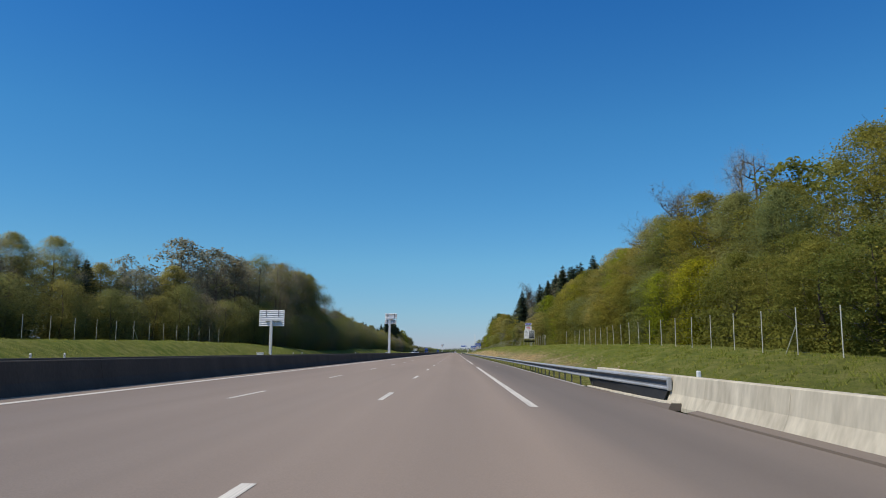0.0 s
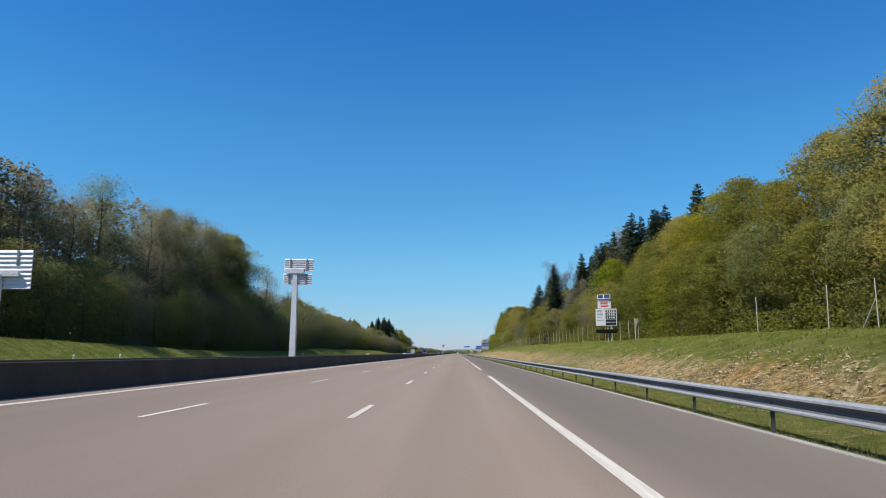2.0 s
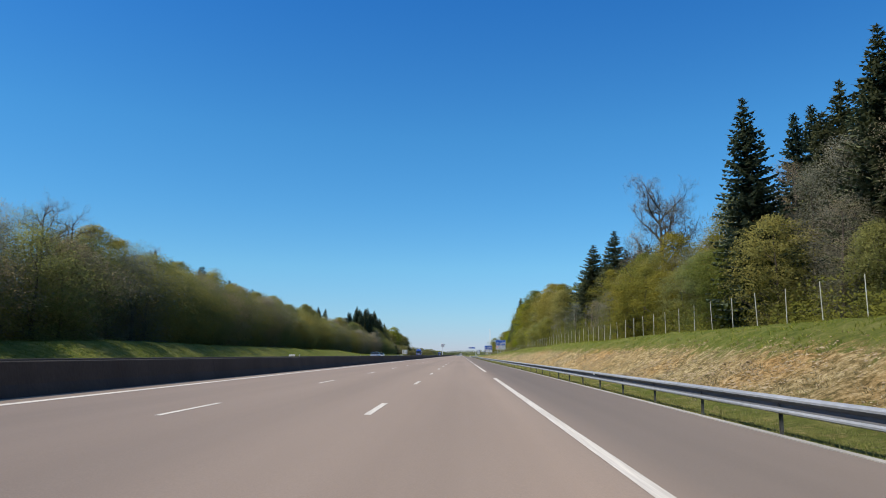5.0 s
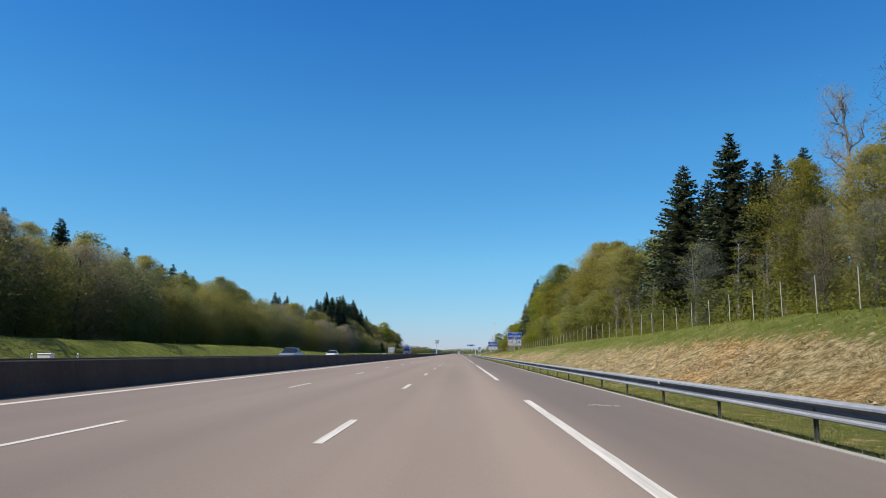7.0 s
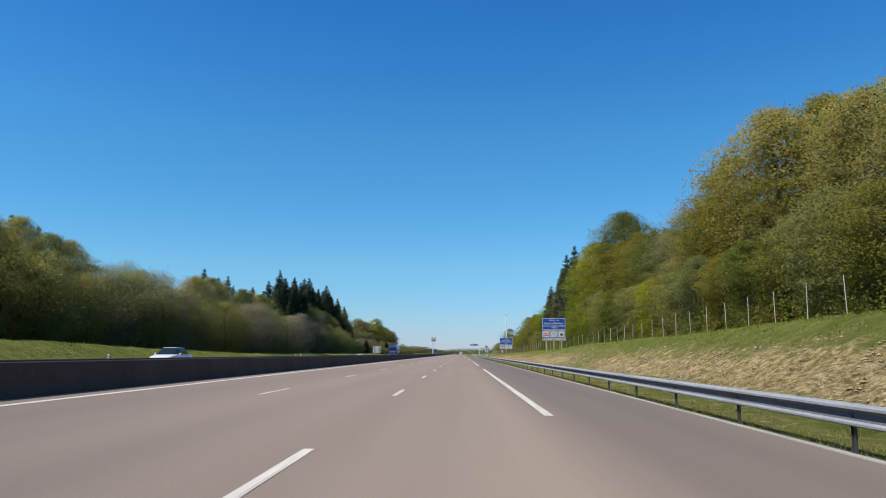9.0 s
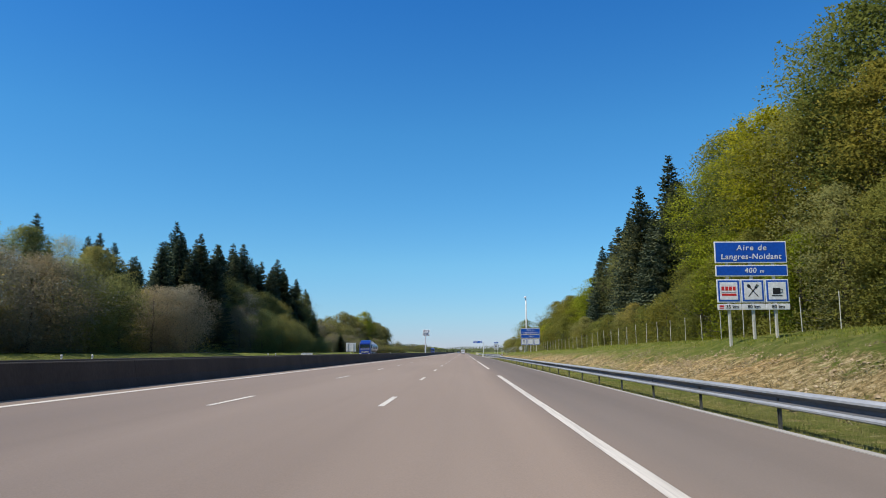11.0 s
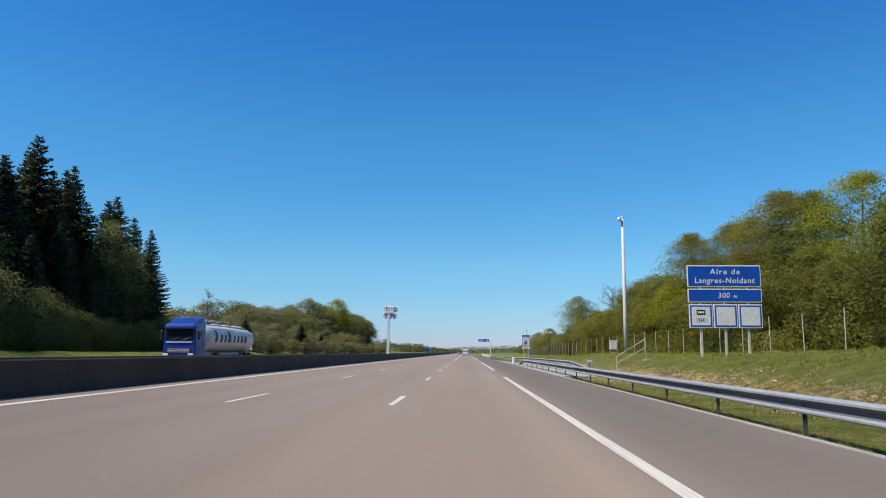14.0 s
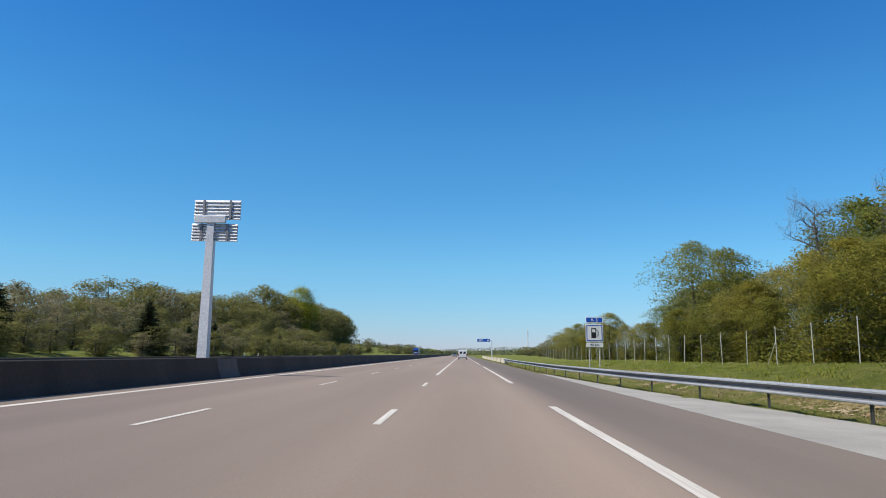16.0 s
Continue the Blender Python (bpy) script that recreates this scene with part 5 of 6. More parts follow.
def conifer(seed, height, radius, base, mat):
    """A spruce: whorls of boughs that droop and turn up at the tips, with flat sprays on both sides."""
    rng = np.random.default_rng(seed)
    wood = Shape().tube([(0, 0, -0.3), (0.05, 0.03, height * 0.5), (0, 0, height * 0.99)], [height * 0.013 + 0.05, height * 0.008 + 0.03, 0.02], 7)
    tris = []
    z = height * base
    while z < height * 0.99:
        u = (z - height * base) / (height * (1 - base))
        reach = radius * ((1 - u) ** 0.78) * min(1.0, 0.72 + 1.6 * u) + 0.10
        n = 12 if u < 0.6 else 10 if u < 0.88 else 7
        off = rng.uniform(0, 6.28)
        for k in range(n):
            a = off + 2 * math.pi * k / n + rng.normal(0, 0.2)
            L = reach * rng.choice((0.7, 0.88, 1.0, 1.08, 1.16)) * rng.uniform(0.9, 1.05)
            d = np.array([math.cos(a), math.sin(a), 0.0])
            s = np.array([-d[1], d[0], 0.0])
            droop = rng.uniform(0.22, 0.42) * (1 - 1.1 * u)
            steps = max(2, int(L / 0.55) + 1)
            z_b = z + rng.uniform(-0.28, 0.28)
            pts = [np.array([0, 0, z_b]) + d * L * t + np.array([0, 0, -droop * L * t + 0.20 * L * t * t]) for t in np.linspace(0.05, 1, steps + 1)]
            for i in range(steps):
                p, q = pts[i], pts[i + 1]
                t = (i + 0.6) / steps
                w = (0.22 + 0.25 * L * (1.04 - t)) * rng.uniform(0.6, 1.35)
                for sg in (1, -1):
                    tip = p * 0.45 + q * 0.55 + s * sg * w + d * w * 0.45 - np.array([0, 0, w * rng.uniform(0.15, 0.6)])
                    tris.append([p, q, tip] if sg < 0 else [p, tip, q])
                low = p * 0.4 + q * 0.6 - np.array([0, 0, w * rng.uniform(0.35, 0.75) + 0.1]) + s * rng.normal(0, 0.1)
                tris.append([p, low, q])
            e = pts[-1]
            tris.append([pts[-2] - s * 0.09, pts[-2] + s * 0.09, e + d * 0.25 + np.array([0, 0, 0.05])])
        z += height * 0.0165 * rng.uniform(0.8, 1.2) + 0.02
    top = np.array([0, 0, height])
    for k in range(6):
        s = np.array([math.cos(k * 1.05), math.sin(k * 1.05), 0]) * 0.10
        tris.append([top, top - np.array([0, 0, 0.7]) + s, top - np.array([0, 0, 0.7]) - s * 0.3])
    tris = np.array(tris)
    c = tris.mean(1)
    out = np.stack([c[:, 0], c[:, 1], np.full(len(c), 0.7)], 1)
    out /= np.linalg.norm(out, axis=1)[:, None]
    g = np.cross(tris[:, 1] - tris[:, 0], tris[:, 2] - tris[:, 0])
    g /= np.linalg.norm(g, axis=1)[:, None] + 1e-9
    back = (g * out).sum(1) < 0
    tris[back] = tris[back][:, (0, 2, 1)]
    g[back] *= -1
    nrm = out * 0.55 + g * 0.75
    nrm /= np.linalg.norm(nrm, axis=1)[:, None]
    crown = tris_mesh("crown", tris, mat, nrm)
    NORMALS[crown.name] = nrm
    return wood.mesh("trunk", BARK), crown


def remat(pair, mat):
    crown = pair[1].copy()
    crown.materials[0] = mat
    NORMALS[crown.name] = NORMALS[pair[1].name]
    return pair[0], crown


# a small nursery of forms; every tree in the wood is a turned and scaled copy
BIG = [broadleaf(s, 16.0, 4.3, 0.03, 40000, (0.062, 0.142), LEAF_SPRING, sp=0.132, clump=56, layer=0.46) for s in (11, 12, 13)]
EDGE = [broadleaf(s, 9.0, 3.6, 0.0, 20000, (0.058, 0.13), LEAF_SPRING, limbs=16, sp=0.128, clump=56, layer=0.46) for s in (21, 22, 23)]
THIN = [broadleaf(s, 16.0, 3.9, 0.08, 18000, (0.048, 0.10), LEAF_BUD, BARK, limbs=30, sp=0.20, clump=60, layer=0.6) for s in (31, 32, 33)]
BACK = [broadleaf(s, 19.0, 4.6, 0.2, 1900, (0.20, 0.40), LEAF_SPRING, limbs=8, sp=0.14, clump=24, layer=0.55) for s in (41, 42)]
FAR = [broadleaf(s, 14.0, 4.8, 0.0, 2300, (0.19, 0.37), LEAF_DULL, limbs=6, sp=0.15, clump=20, layer=0.7) for s in (45, 46)]
BARE = [bare_tree(s, 20.0, 0.80, BARK, 2, 16, 9) for s in (51, 52)] + [bare_tree(53, 20.0, 0.6, PALE_BARK, 2, 15, 9)]
OAK = bare_tree(57, 24.0, 1.15, BARK, 3, 16, 3, 1.5)
SPRUCE = [conifer(s, 22.0, r, b, NEEDLE) for s, r, b in ((61, 5.0, 0.06), (62, 4.4, 0.09), (63, 5.6, 0.03))]
SHRUB = [broadleaf(s, 8.0, 4.1, 0.0, 20000, (0.052, 0.115), LEAF_OLIVE, limbs=10, sp=0.17, clump=55, layer=0.6) for s in (71, 72, 73)]
BIRCH = broadleaf(81, 13.0, 2.3, 0.35, 900, (0.10, 0.18), LEAF_SPRING, PALE_BARK)

KINDS = {
    "big": (BIG, 16.0), "big_bright": ([remat(p, LEAF_BRIGHT) for p in BIG], 16.0), "big_olive": ([remat(p, LEAF_OLIVE) for p in BIG], 16.0),
    "edge": (EDGE, 9.0), "edge_bright": ([remat(p, LEAF_BRIGHT) for p in EDGE], 9.0), "edge_olive": ([remat(p, LEAF_OLIVE) for p in EDGE], 9.0),
    "thin": (THIN, 16.0), "thin_olive": ([remat(p, LEAF_OLIVE) for p in THIN], 16.0), "blossom": ([remat(p, LEAF_BLOSSOM) for p in THIN], 16.0),
    "back": (BACK, 19.0), "back_olive": ([remat(p, LEAF_OLIVE) for p in BACK], 19.0), "back_bud": ([remat(p, LEAF_BUD) for p in BACK], 19.0),
    "far": (FAR, 14.0), "far_bud": ([remat(p, LEAF_DULL_BUD) for p in FAR], 14.0), "bare": (BARE, 20.0), "oak": ([OAK], 24.0), "spruce": (SPRUCE, 22.0), "shrub": (SHRUB, 8.0), "shrub_bud": ([remat(p, LEAF_BUD) for p in SHRUB], 8.0), "birch": ([BIRCH], 13.0),
}
LABELS = {
    "big": "tall broadleaf tree in fresh yellow-green spring leaf", "big_bright": "broadleaf tree in very bright green young leaf", "big_olive": "broadleaf tree with dull olive-green foliage",
    "edge": "low bushy tree in spring leaf at the wood's edge", "edge_bright": "low bushy tree with bright green young leaves", "edge_olive": "low bushy tree with dull olive foliage",
    "thin": "slender tree with brown budding twigs and few leaves", "thin_olive": "slender tree with thin olive-green foliage", "blossom": "small tree covered in pale cream blossom",
    "back": "tall woodland tree with a high green crown", "back_olive": "tall woodland tree with a high olive crown", "back_bud": "tall woodland tree with a brown budding crown",
    "bare": "leafless tree with grey-brown forking branches", "oak": "huge leafless oak with crooked spreading limbs", "spruce": "dark green spruce with drooping layered boughs", "shrub": "dense olive-green shrub on the verge", "shrub_bud": "brown budding shrub on the verge", "birch": "slim birch with a pale trunk and light leaves",
}
CATS = {"edge": "bush", "edge_bright": "bush", "edge_olive": "bush", "shrub": "bush", "shrub_bud": "bush", "spruce": "conifer"}
WOOD_R, WOOD_L, WOOD_F, WOOD_B = "trees of the wood beside the motorway", "trees of the wood across the motorway", "trees of the distant woodland", "thicket"
MASTERS = {}
plant_rng = random.Random(7)


JOINED = {}


def join_in(forms, i, m, name):
    """Put a copy of a form into the one mesh of a wood that nobody could count."""
    M = np.array(m)
    for me in forms[i]:
        co = np.empty(len(me.vertices) * 3, np.float32)
        me.vertices.foreach_get("co", co)
        me.calc_loop_triangles()
        idx = np.empty(len(me.loop_triangles) * 3, np.int32)
        me.loop_triangles.foreach_get("vertices", idx)
        co = co.reshape(-1, 3) @ M[:3, :3].T + M[:3, 3]
        t = co[idx.reshape(-1, 3)]
        if me.name in NORMALS:
            nn = NORMALS[me.name] @ np.linalg.inv(M[:3, :3])
        else:
            nn = np.cross(t[:, 1] - t[:, 0], t[:, 2] - t[:, 0])
        nn = nn / (np.linalg.norm(nn, axis=1)[:, None] + 1e-9)
        JOINED.setdefault((name, me.materials[0].name), []).append((t, nn))


def finish_joined(name, label):
    """All leaves and limbs of one wood as a single object with several materials."""
    keys = [k for k in JOINED if k[0] == name]
    tris = np.concatenate([t for k in keys for t, _ in JOINED[k]])
    nrm = np.concatenate([nn for k in keys for _, nn in JOINED[k]])
    me = tris_mesh(name, tris, bpy.data.materials[keys[0][1]], nrm)
    slots = []
    for i, k in enumerate(keys):
        if i:
            me.materials.append(bpy.data.materials[k[1]])
        slots.append(np.full(sum(len(t) for t, _ in JOINED[k]), i, np.int32))
    me.polygons.foreach_set("material_index", np.concatenate(slots))
    return tagged(new(name, me), label, "woodland", kind="stuff")


def plant(kind, x, y, height, group, squash=1.0):
    forms, h0 = KINDS[kind]
    i = plant_rng.randrange(len(forms))
    if group == WOOD_R and y < 56:
        height *= 0.87
    k = height / h0
    m = pose(x, y, float(ground_z(x, y)) - 0.05, plant_rng.gauss(0, 1.2), plant_rng.gauss(0, 1.2), plant_rng.uniform(0, 360)) @ Matrix.Diagonal((k * squash, k * squash, k, 1))
    if kind in ("back", "back_olive", "back_bud", "far", "far_bud") or group == WOOD_F and kind not in ("big_bright", "spruce") or group == WOOD_B:
        join_in(forms, i, m, "wood" if group != WOOD_F else "far_woodland")
        return None
    key = (kind, i)
    if key in MASTERS:
        src = MASTERS[key]
        ob = src.copy()
        scene.collection.objects.link(ob)
        ob["group"] = group
        for c in src.children:
            q = c.copy()
            scene.collection.objects.link(q)
            q.parent = ob
    else:
        ob = thing("bush" if kind.startswith(("edge", "shrub")) else "spruce" if kind == "spruce" else "tree", LABELS[kind], CATS.get(kind, "tree"), m, group)
        part("trunk", forms[i][0], BARK, ob)
        part("crown", forms[i][1], LEAF_SPRING, ob)
        MASTERS[key] = ob
    ob.matrix_basis = m
    return ob


def pick(weights):
    names = list(weights)
    return plant_rng.choices(names, [weights[n] for n in names])[0]


def row(zones, xf, step, jitter, group, squash=1.0):
    """Plant along y: zones are (y0, y1, {kind: weight}, low height, high height)."""
    for y0, y1, weights, h0, h1 in zones:
        y = y0 + step * 0.5
        while y < y1:
            kind = pick(weights)
            xx = xf(y) if callable(xf) else xf
            plant(kind, xx + plant_rng.uniform(-jitter, jitter), y + plant_rng.uniform(-0.3, 0.3) * step, plant_rng.uniform(h0, h1), group, squash * plant_rng.uniform(0.9, 1.15))
            y += step * plant_rng.uniform(0.85, 1.15)


# the near wood
row([(24, 165, {"edge": 6, "edge_bright": 1, "edge_olive": 2}, 6.0, 8.5), (165, 240, {"edge": 3, "edge_olive": 3, "thin": 3}, 4.5, 7.5), (240, 272, {"edge": 4, "edge_bright": 1, "edge_olive": 2, "thin": 1}, 5.5, 8.0), (272, 290, {"edge_olive": 2, "thin": 2}, 5.5, 7.5), (290, 312, {"birch": 1, "thin": 1}, 6, 8.5), (320, 345, {"birch": 1}, 6, 8.5),
     (345, 450, {"edge": 4, "edge_olive": 3, "edge_bright": 1}, 6.0, 8.5), (450, 512, {"edge": 3, "edge_bright": 1, "edge_olive": 2}, 3.8, 5.6), (515, 590, {"edge": 5, "edge_bright": 1}, 5, 7), (590, 700, {"edge_olive": 3, "edge": 2}, 4, 6)],
    lambda y: float(fence_x(y)) + 3.2, 5.2, 0.8, WOOD_R)
row([(20, 110, {"big": 6, "big_bright": 1, "big_olive": 2}, 12, 14.5), (110, 150, {"big": 5, "big_bright": 1, "big_olive": 1}, 11.5, 13.5), (150, 166, {"big": 3, "big_olive": 1}, 10.5, 13), (166, 180, {"big_bright": 3, "thin": 1}, 9, 11), (180, 232, {"thin": 3, "big_olive": 2, "thin_olive": 2}, 6.5, 12.5), (232, 296, {"big": 4, "big_olive": 2, "thin": 2}, 10, 13),
     (297, 310, {"thin": 2, "birch": 2}, 6.5, 9), (347, 404, {"big": 3, "big_olive": 3, "thin": 1}, 14, 17.5), (404, 414, {"big": 5}, 14, 16), (414, 448, {"big": 5, "big_bright": 1}, 16, 19), (448, 512, {"spruce": 6, "thin_olive": 1}, 14, 20), (512, 525, {"big": 5, "big_bright": 1}, 12, 14), (525, 543, {"big": 5, "big_bright": 1}, 10.5, 12), (543, 560, {"big": 4, "big_bright": 1}, 10.5, 12.3), (560, 592, {"edge": 3, "edge_bright": 1}, 8, 9.6), (592, 640, {"edge_olive": 3, "edge": 1}, 6, 8)],
    lambda y: float(fence_x(y)) + 7.5, 6.0, 1.2, WOOD_R)
row([(18, 60, {"back": 3, "thin": 1}, 12, 15), (60, 105, {"back": 4, "back_olive": 2}, 13.5, 16), (105, 165, {"back": 4, "back_olive": 2, "bare": 1}, 13.5, 16), (165, 240, {"spruce": 6, "bare": 1, "thin": 1}, 18, 21.5), (240, 300, {"back_olive": 2, "thin": 2, "bare": 1, "back_bud": 1}, 11.5, 14.5), 
     (349, 404, {"back": 2, "back_olive": 3}, 16, 18.5), (404, 414, {"back": 3}, 16.5, 18.5), (414, 446, {"back": 3, "back_olive": 1, "bare": 1}, 19, 21.5), (446, 512, {"spruce": 1}, 20.5, 23), (512, 525, {"back": 2, "back_olive": 2, "thin_olive": 1}, 13.5, 15), (525, 543, {"back": 2, "back_olive": 2, "thin_olive": 1}, 11, 12.5), (543, 560, {"back": 2, "back_olive": 2, "thin_olive": 1}, 11, 12.5), (560, 610, {"big": 2, "edge": 3}, 10.2, 12), (610, 640, {"big_olive": 2, "edge_olive": 3}, 7, 9)],
    lambda y: float(fence_x(y)) + 13.5, 7.0, 1.8, WOOD_R)
row([(20, 600, {"back": 2, "back_olive": 2, "back_bud": 1}, 8, 11)], lambda y: float(fence_x(y)) + 17, 5.5, 2.0, WOOD_B, 1.5)
row([(30, 165, {"back": 3, "back_olive": 3, "bare": 2}, 14, 17), (165, 240, {"spruce": 4, "back_olive": 1}, 18, 21.5), (240, 318, {"back_olive": 2, "back_bud": 2}, 12, 15), (318, 345, {"spruce": 1}, 20, 23), (345, 404, {"back": 3, "back_olive": 3}, 17, 20), (404, 446, {"back": 3, "back_olive": 3}, 18, 20.5), (446, 515, {"spruce": 4, "back": 1}, 20, 23), (515, 600, {"back_olive": 2, "back": 1}, 8.5, 10)],
    lambda y: float(fence_x(y)) + 21, 8.5, 2.0, WOOD_R)
row([(166, 236, {"spruce": 1}, 16.5, 20), (446, 516, {"spruce": 1}, 18.5, 22)], lambda y: float(fence_x(y)) + 10.5, 5.0, 1.2, WOOD_R)
for kind, x, y, top in (("bare", 26, 64, 19.5), ("bare", 28, 70, 20.3), ("oak", 27, 86, 21.8), ("bare", 30, 96, 19.5), ("bare", 28, 105, 20.4), ("oak", 29.9, 278.8, 28.7), ("bare", 31.4, 299.5, 23.5), ("bare", 29, 306, 17), ("spruce", 33.7, 329.4, 28.8), ("spruce", 29.7, 338.4, 27), ("spruce", 36, 316, 22),
                        ("spruce", 36, 325.6, 23.8), ("spruce", 33, 335.4, 24.2), ("spruce", 31.2, 161, 23), ("spruce", 30.8, 174.5, 23), ("spruce", 33, 185, 22.5), ("spruce", 24.9, 193, 20.2), ("spruce", 25.4, 216, 21.5), ("spruce", 21.9, 226, 20.5), ("big_bright", 23, 174, 14.6),
                        ("bare", 22, 205, 13), ("bare", 27, 232, 18), ("spruce", 28.2, 451.5, 25), ("spruce", 24.8, 462, 24), ("spruce", 25.3, 480, 24.6), ("spruce", 27.7, 506, 23.4), ("big", 25.4, 449, 22.4), ("bare", 24, 602, 13), ("bare", 26, 596, 12.5), ("edge_olive", 20.5, 618, 11.4), ("edge", 19.8, 607, 9.2), ("blossom", 24.5, 351, 13), ("spruce", 27.5, 528, 15.5), ("big", 26, 425, 23.5), ("thin_olive", 27.5, 432, 23.5)):
    plant(kind, x, y, top - float(ground_z(x, y)), WOOD_R, 1.22 if kind == "spruce" and 310 < y < 345 else 1.0)

# the wood across the motorway
def left_edge(y):
    return float(np.interp(y, (0, 90, 130, 205, 230, 320, 430, 480, 590), (-46, -45, -41, -38.5, -39.5, -42, -42, -40, -40)))


row([(20, 100, {"shrub": 4, "shrub_bud": 1}, 4, 6.5), (100, 206, {"shrub": 3, "shrub_bud": 1}, 6, 9), (206, 330, {"shrub": 3, "shrub_bud": 1}, 7, 10), (330, 440, {"shrub": 4, "shrub_bud": 1}, 6.5, 9), (440, 478, {"shrub_bud": 2, "shrub": 2}, 7, 10), (502, 546, {"shrub": 3, "shrub_bud": 1}, 5, 8), (548, 585, {"shrub": 3}, 2.5, 4.5)],
    lambda y: left_edge(y) + 2.0, 4.8, 1.0, WOOD_L)
row([(20, 70, {"spruce": 2, "thin": 2, "big_olive": 1}, 8, 10.5), (70, 104, {"thin": 3, "big_olive": 2}, 10, 12), (104, 118, {"spruce": 3, "thin": 1, "big_olive": 1}, 10, 12), (118, 135, {"thin": 4, "bare": 1}, 13, 15.5), (135, 150, {"thin": 4, "bare": 1}, 16.5, 18.5), (150, 178, {"thin": 4, "bare": 1, "thin_olive": 1}, 18, 20.5), (178, 207, {"thin": 3, "big": 1, "big_olive": 2}, 19.5, 22.5),
     (207, 250, {"thin": 2, "thin_olive": 2, "bare": 1}, 11.5, 13.5), (250, 302, {"thin_olive": 2, "big_olive": 4, "thin": 1}, 11.5, 13.3), (302, 325, {"big_olive": 4, "thin_olive": 1}, 10.3, 12), (325, 400, {"big_olive": 4, "thin_olive": 1}, 10.5, 13), (400, 425, {"thin": 3, "thin_olive": 2, "big_olive": 1}, 9.5, 12), (425, 462, {"thin_olive": 2, "big_olive": 2, "thin": 1}, 12, 14), (462, 478, {"thin_olive": 2, "big_olive": 2, "thin": 1}, 8, 10), (478, 500, {"spruce": 1}, 13, 17), (500, 546, {"big_olive": 2, "thin_olive": 2}, 11, 14), (546, 578, {"spruce": 3, "thin_olive": 1}, 11, 16)],
    lambda y: left_edge(y) - 2.5, 5.4, 1.4, WOOD_L)
row([(20, 104, {"spruce": 2, "back_bud": 2, "back_olive": 1}, 9, 12), (104, 122, {"spruce": 2, "back_bud": 1}, 11, 13), (122, 140, {"back_bud": 3, "back_olive": 1, "bare": 1}, 15, 17.5), (140, 165, {"back_bud": 3, "bare": 2}, 19, 21), (165, 185, {"back_bud": 3, "bare": 2}, 20.5, 22.5), (185, 205, {"back_bud": 2, "back_olive": 2}, 22, 24), (212, 280, {"thin": 2, "back_bud": 1, "thin_olive": 1, "bare": 1}, 11.5, 13.5), (280, 302, {"thin": 2, "back_bud": 2}, 11.5, 13.3), (302, 420, {"back_olive": 2, "thin_olive": 2}, 11, 13), (420, 462, {"back_bud": 2, "thin": 1}, 11, 13.5), (462, 490, {"spruce": 1}, 12, 16), (490, 578, {"spruce": 1}, 18.5, 22.5)],
    lambda y: left_edge(y) - 8.5, 6.5, 2.0, WOOD_L)
row([(20, 118, {"spruce": 2, "back_olive": 2, "back_bud": 2}, 9, 11)], lambda y: left_edge(y) - 5.0, 3.4, 1.5, WOOD_L, 1.3)
row([(10, 110, {"far": 2, "far_bud": 2}, 7, 10), (110, 122, {"far_bud": 3, "far": 1}, 7, 9), (122, 205, {"far_bud": 3, "far": 1}, 11, 15), (205, 590, {"far": 2, "far_bud": 2}, 8, 10)], lambda y: left_edge(y) - 12, 5.5, 2.0, WOOD_B, 1.2)
row([(122, 207, {"back_bud": 2, "back_olive": 1}, 14, 18.5)], lambda y: left_edge(y) - 5.5, 4.0, 1.5, WOOD_L, 1.2)
row([(488, 576, {"spruce": 1}, 16, 20.5)], lambda y: left_edge(y) - 5.0, 4.0, 1.2, WOOD_L, 1.1)
row([(500, 580, {"spruce": 1}, 17, 20)], lambda y: left_edge(y) - 13.0, 5.0, 2.0, WOOD_L, 1.1)
row([(340, 440, {"spruce": 5, "back_olive": 1}, 20, 23), (440, 496, {"back_bud": 1, "back_olive": 1}, 13, 15.5), (500, 586, {"spruce": 1}, 18, 21)], -74, 7.5, 4.0, WOOD_L)
for kind, x, y, top in (("big_olive", -43.5, 204, 23.5), ("spruce", -43, 209, 19), ("big_olive", -41, 199, 22.5), ("big", -42, 172, 21.8), ("big", -41.5, 180, 21), ("spruce", -62, 480, 21.5), ("spruce", -66, 502, 21.7), ("spruce", -63, 500, 21.8), ("spruce", -48, 498, 21.5), ("spruce", -43, 497, 21), ("spruce", -47, 524, 23.7), ("spruce", -47, 531, 24.5), ("spruce", -46.3, 537, 22), ("spruce", -43, 574, 18.5), ("spruce", -44, 581, 18), ("spruce", -47, 557.6, 24.8), ("spruce", -47, 564, 22.5), ("blossom", -40, 512, 12),
                        ("spruce", -33, 626, 6.6), ("spruce", -33, 646, 5.2), ("spruce", -32.5, 636, 4.2), ("spruce", -33, 680, 4.4), ("spruce", -40, 612, 7.0), ("bare", -46, 609, 12.2), ("blossom", -40, 219, 17.2), ("bare", -41, 241, 17), ("bare", -41, 246, 16.4), ("bare", -42, 268, 15.5)):
    plant(kind, x, y, top - float(ground_z(x, y)), WOOD_L, 0.62 if kind in ("big", "big_olive") else 1.7 if kind == "spruce" and top < 8 else 1.0)

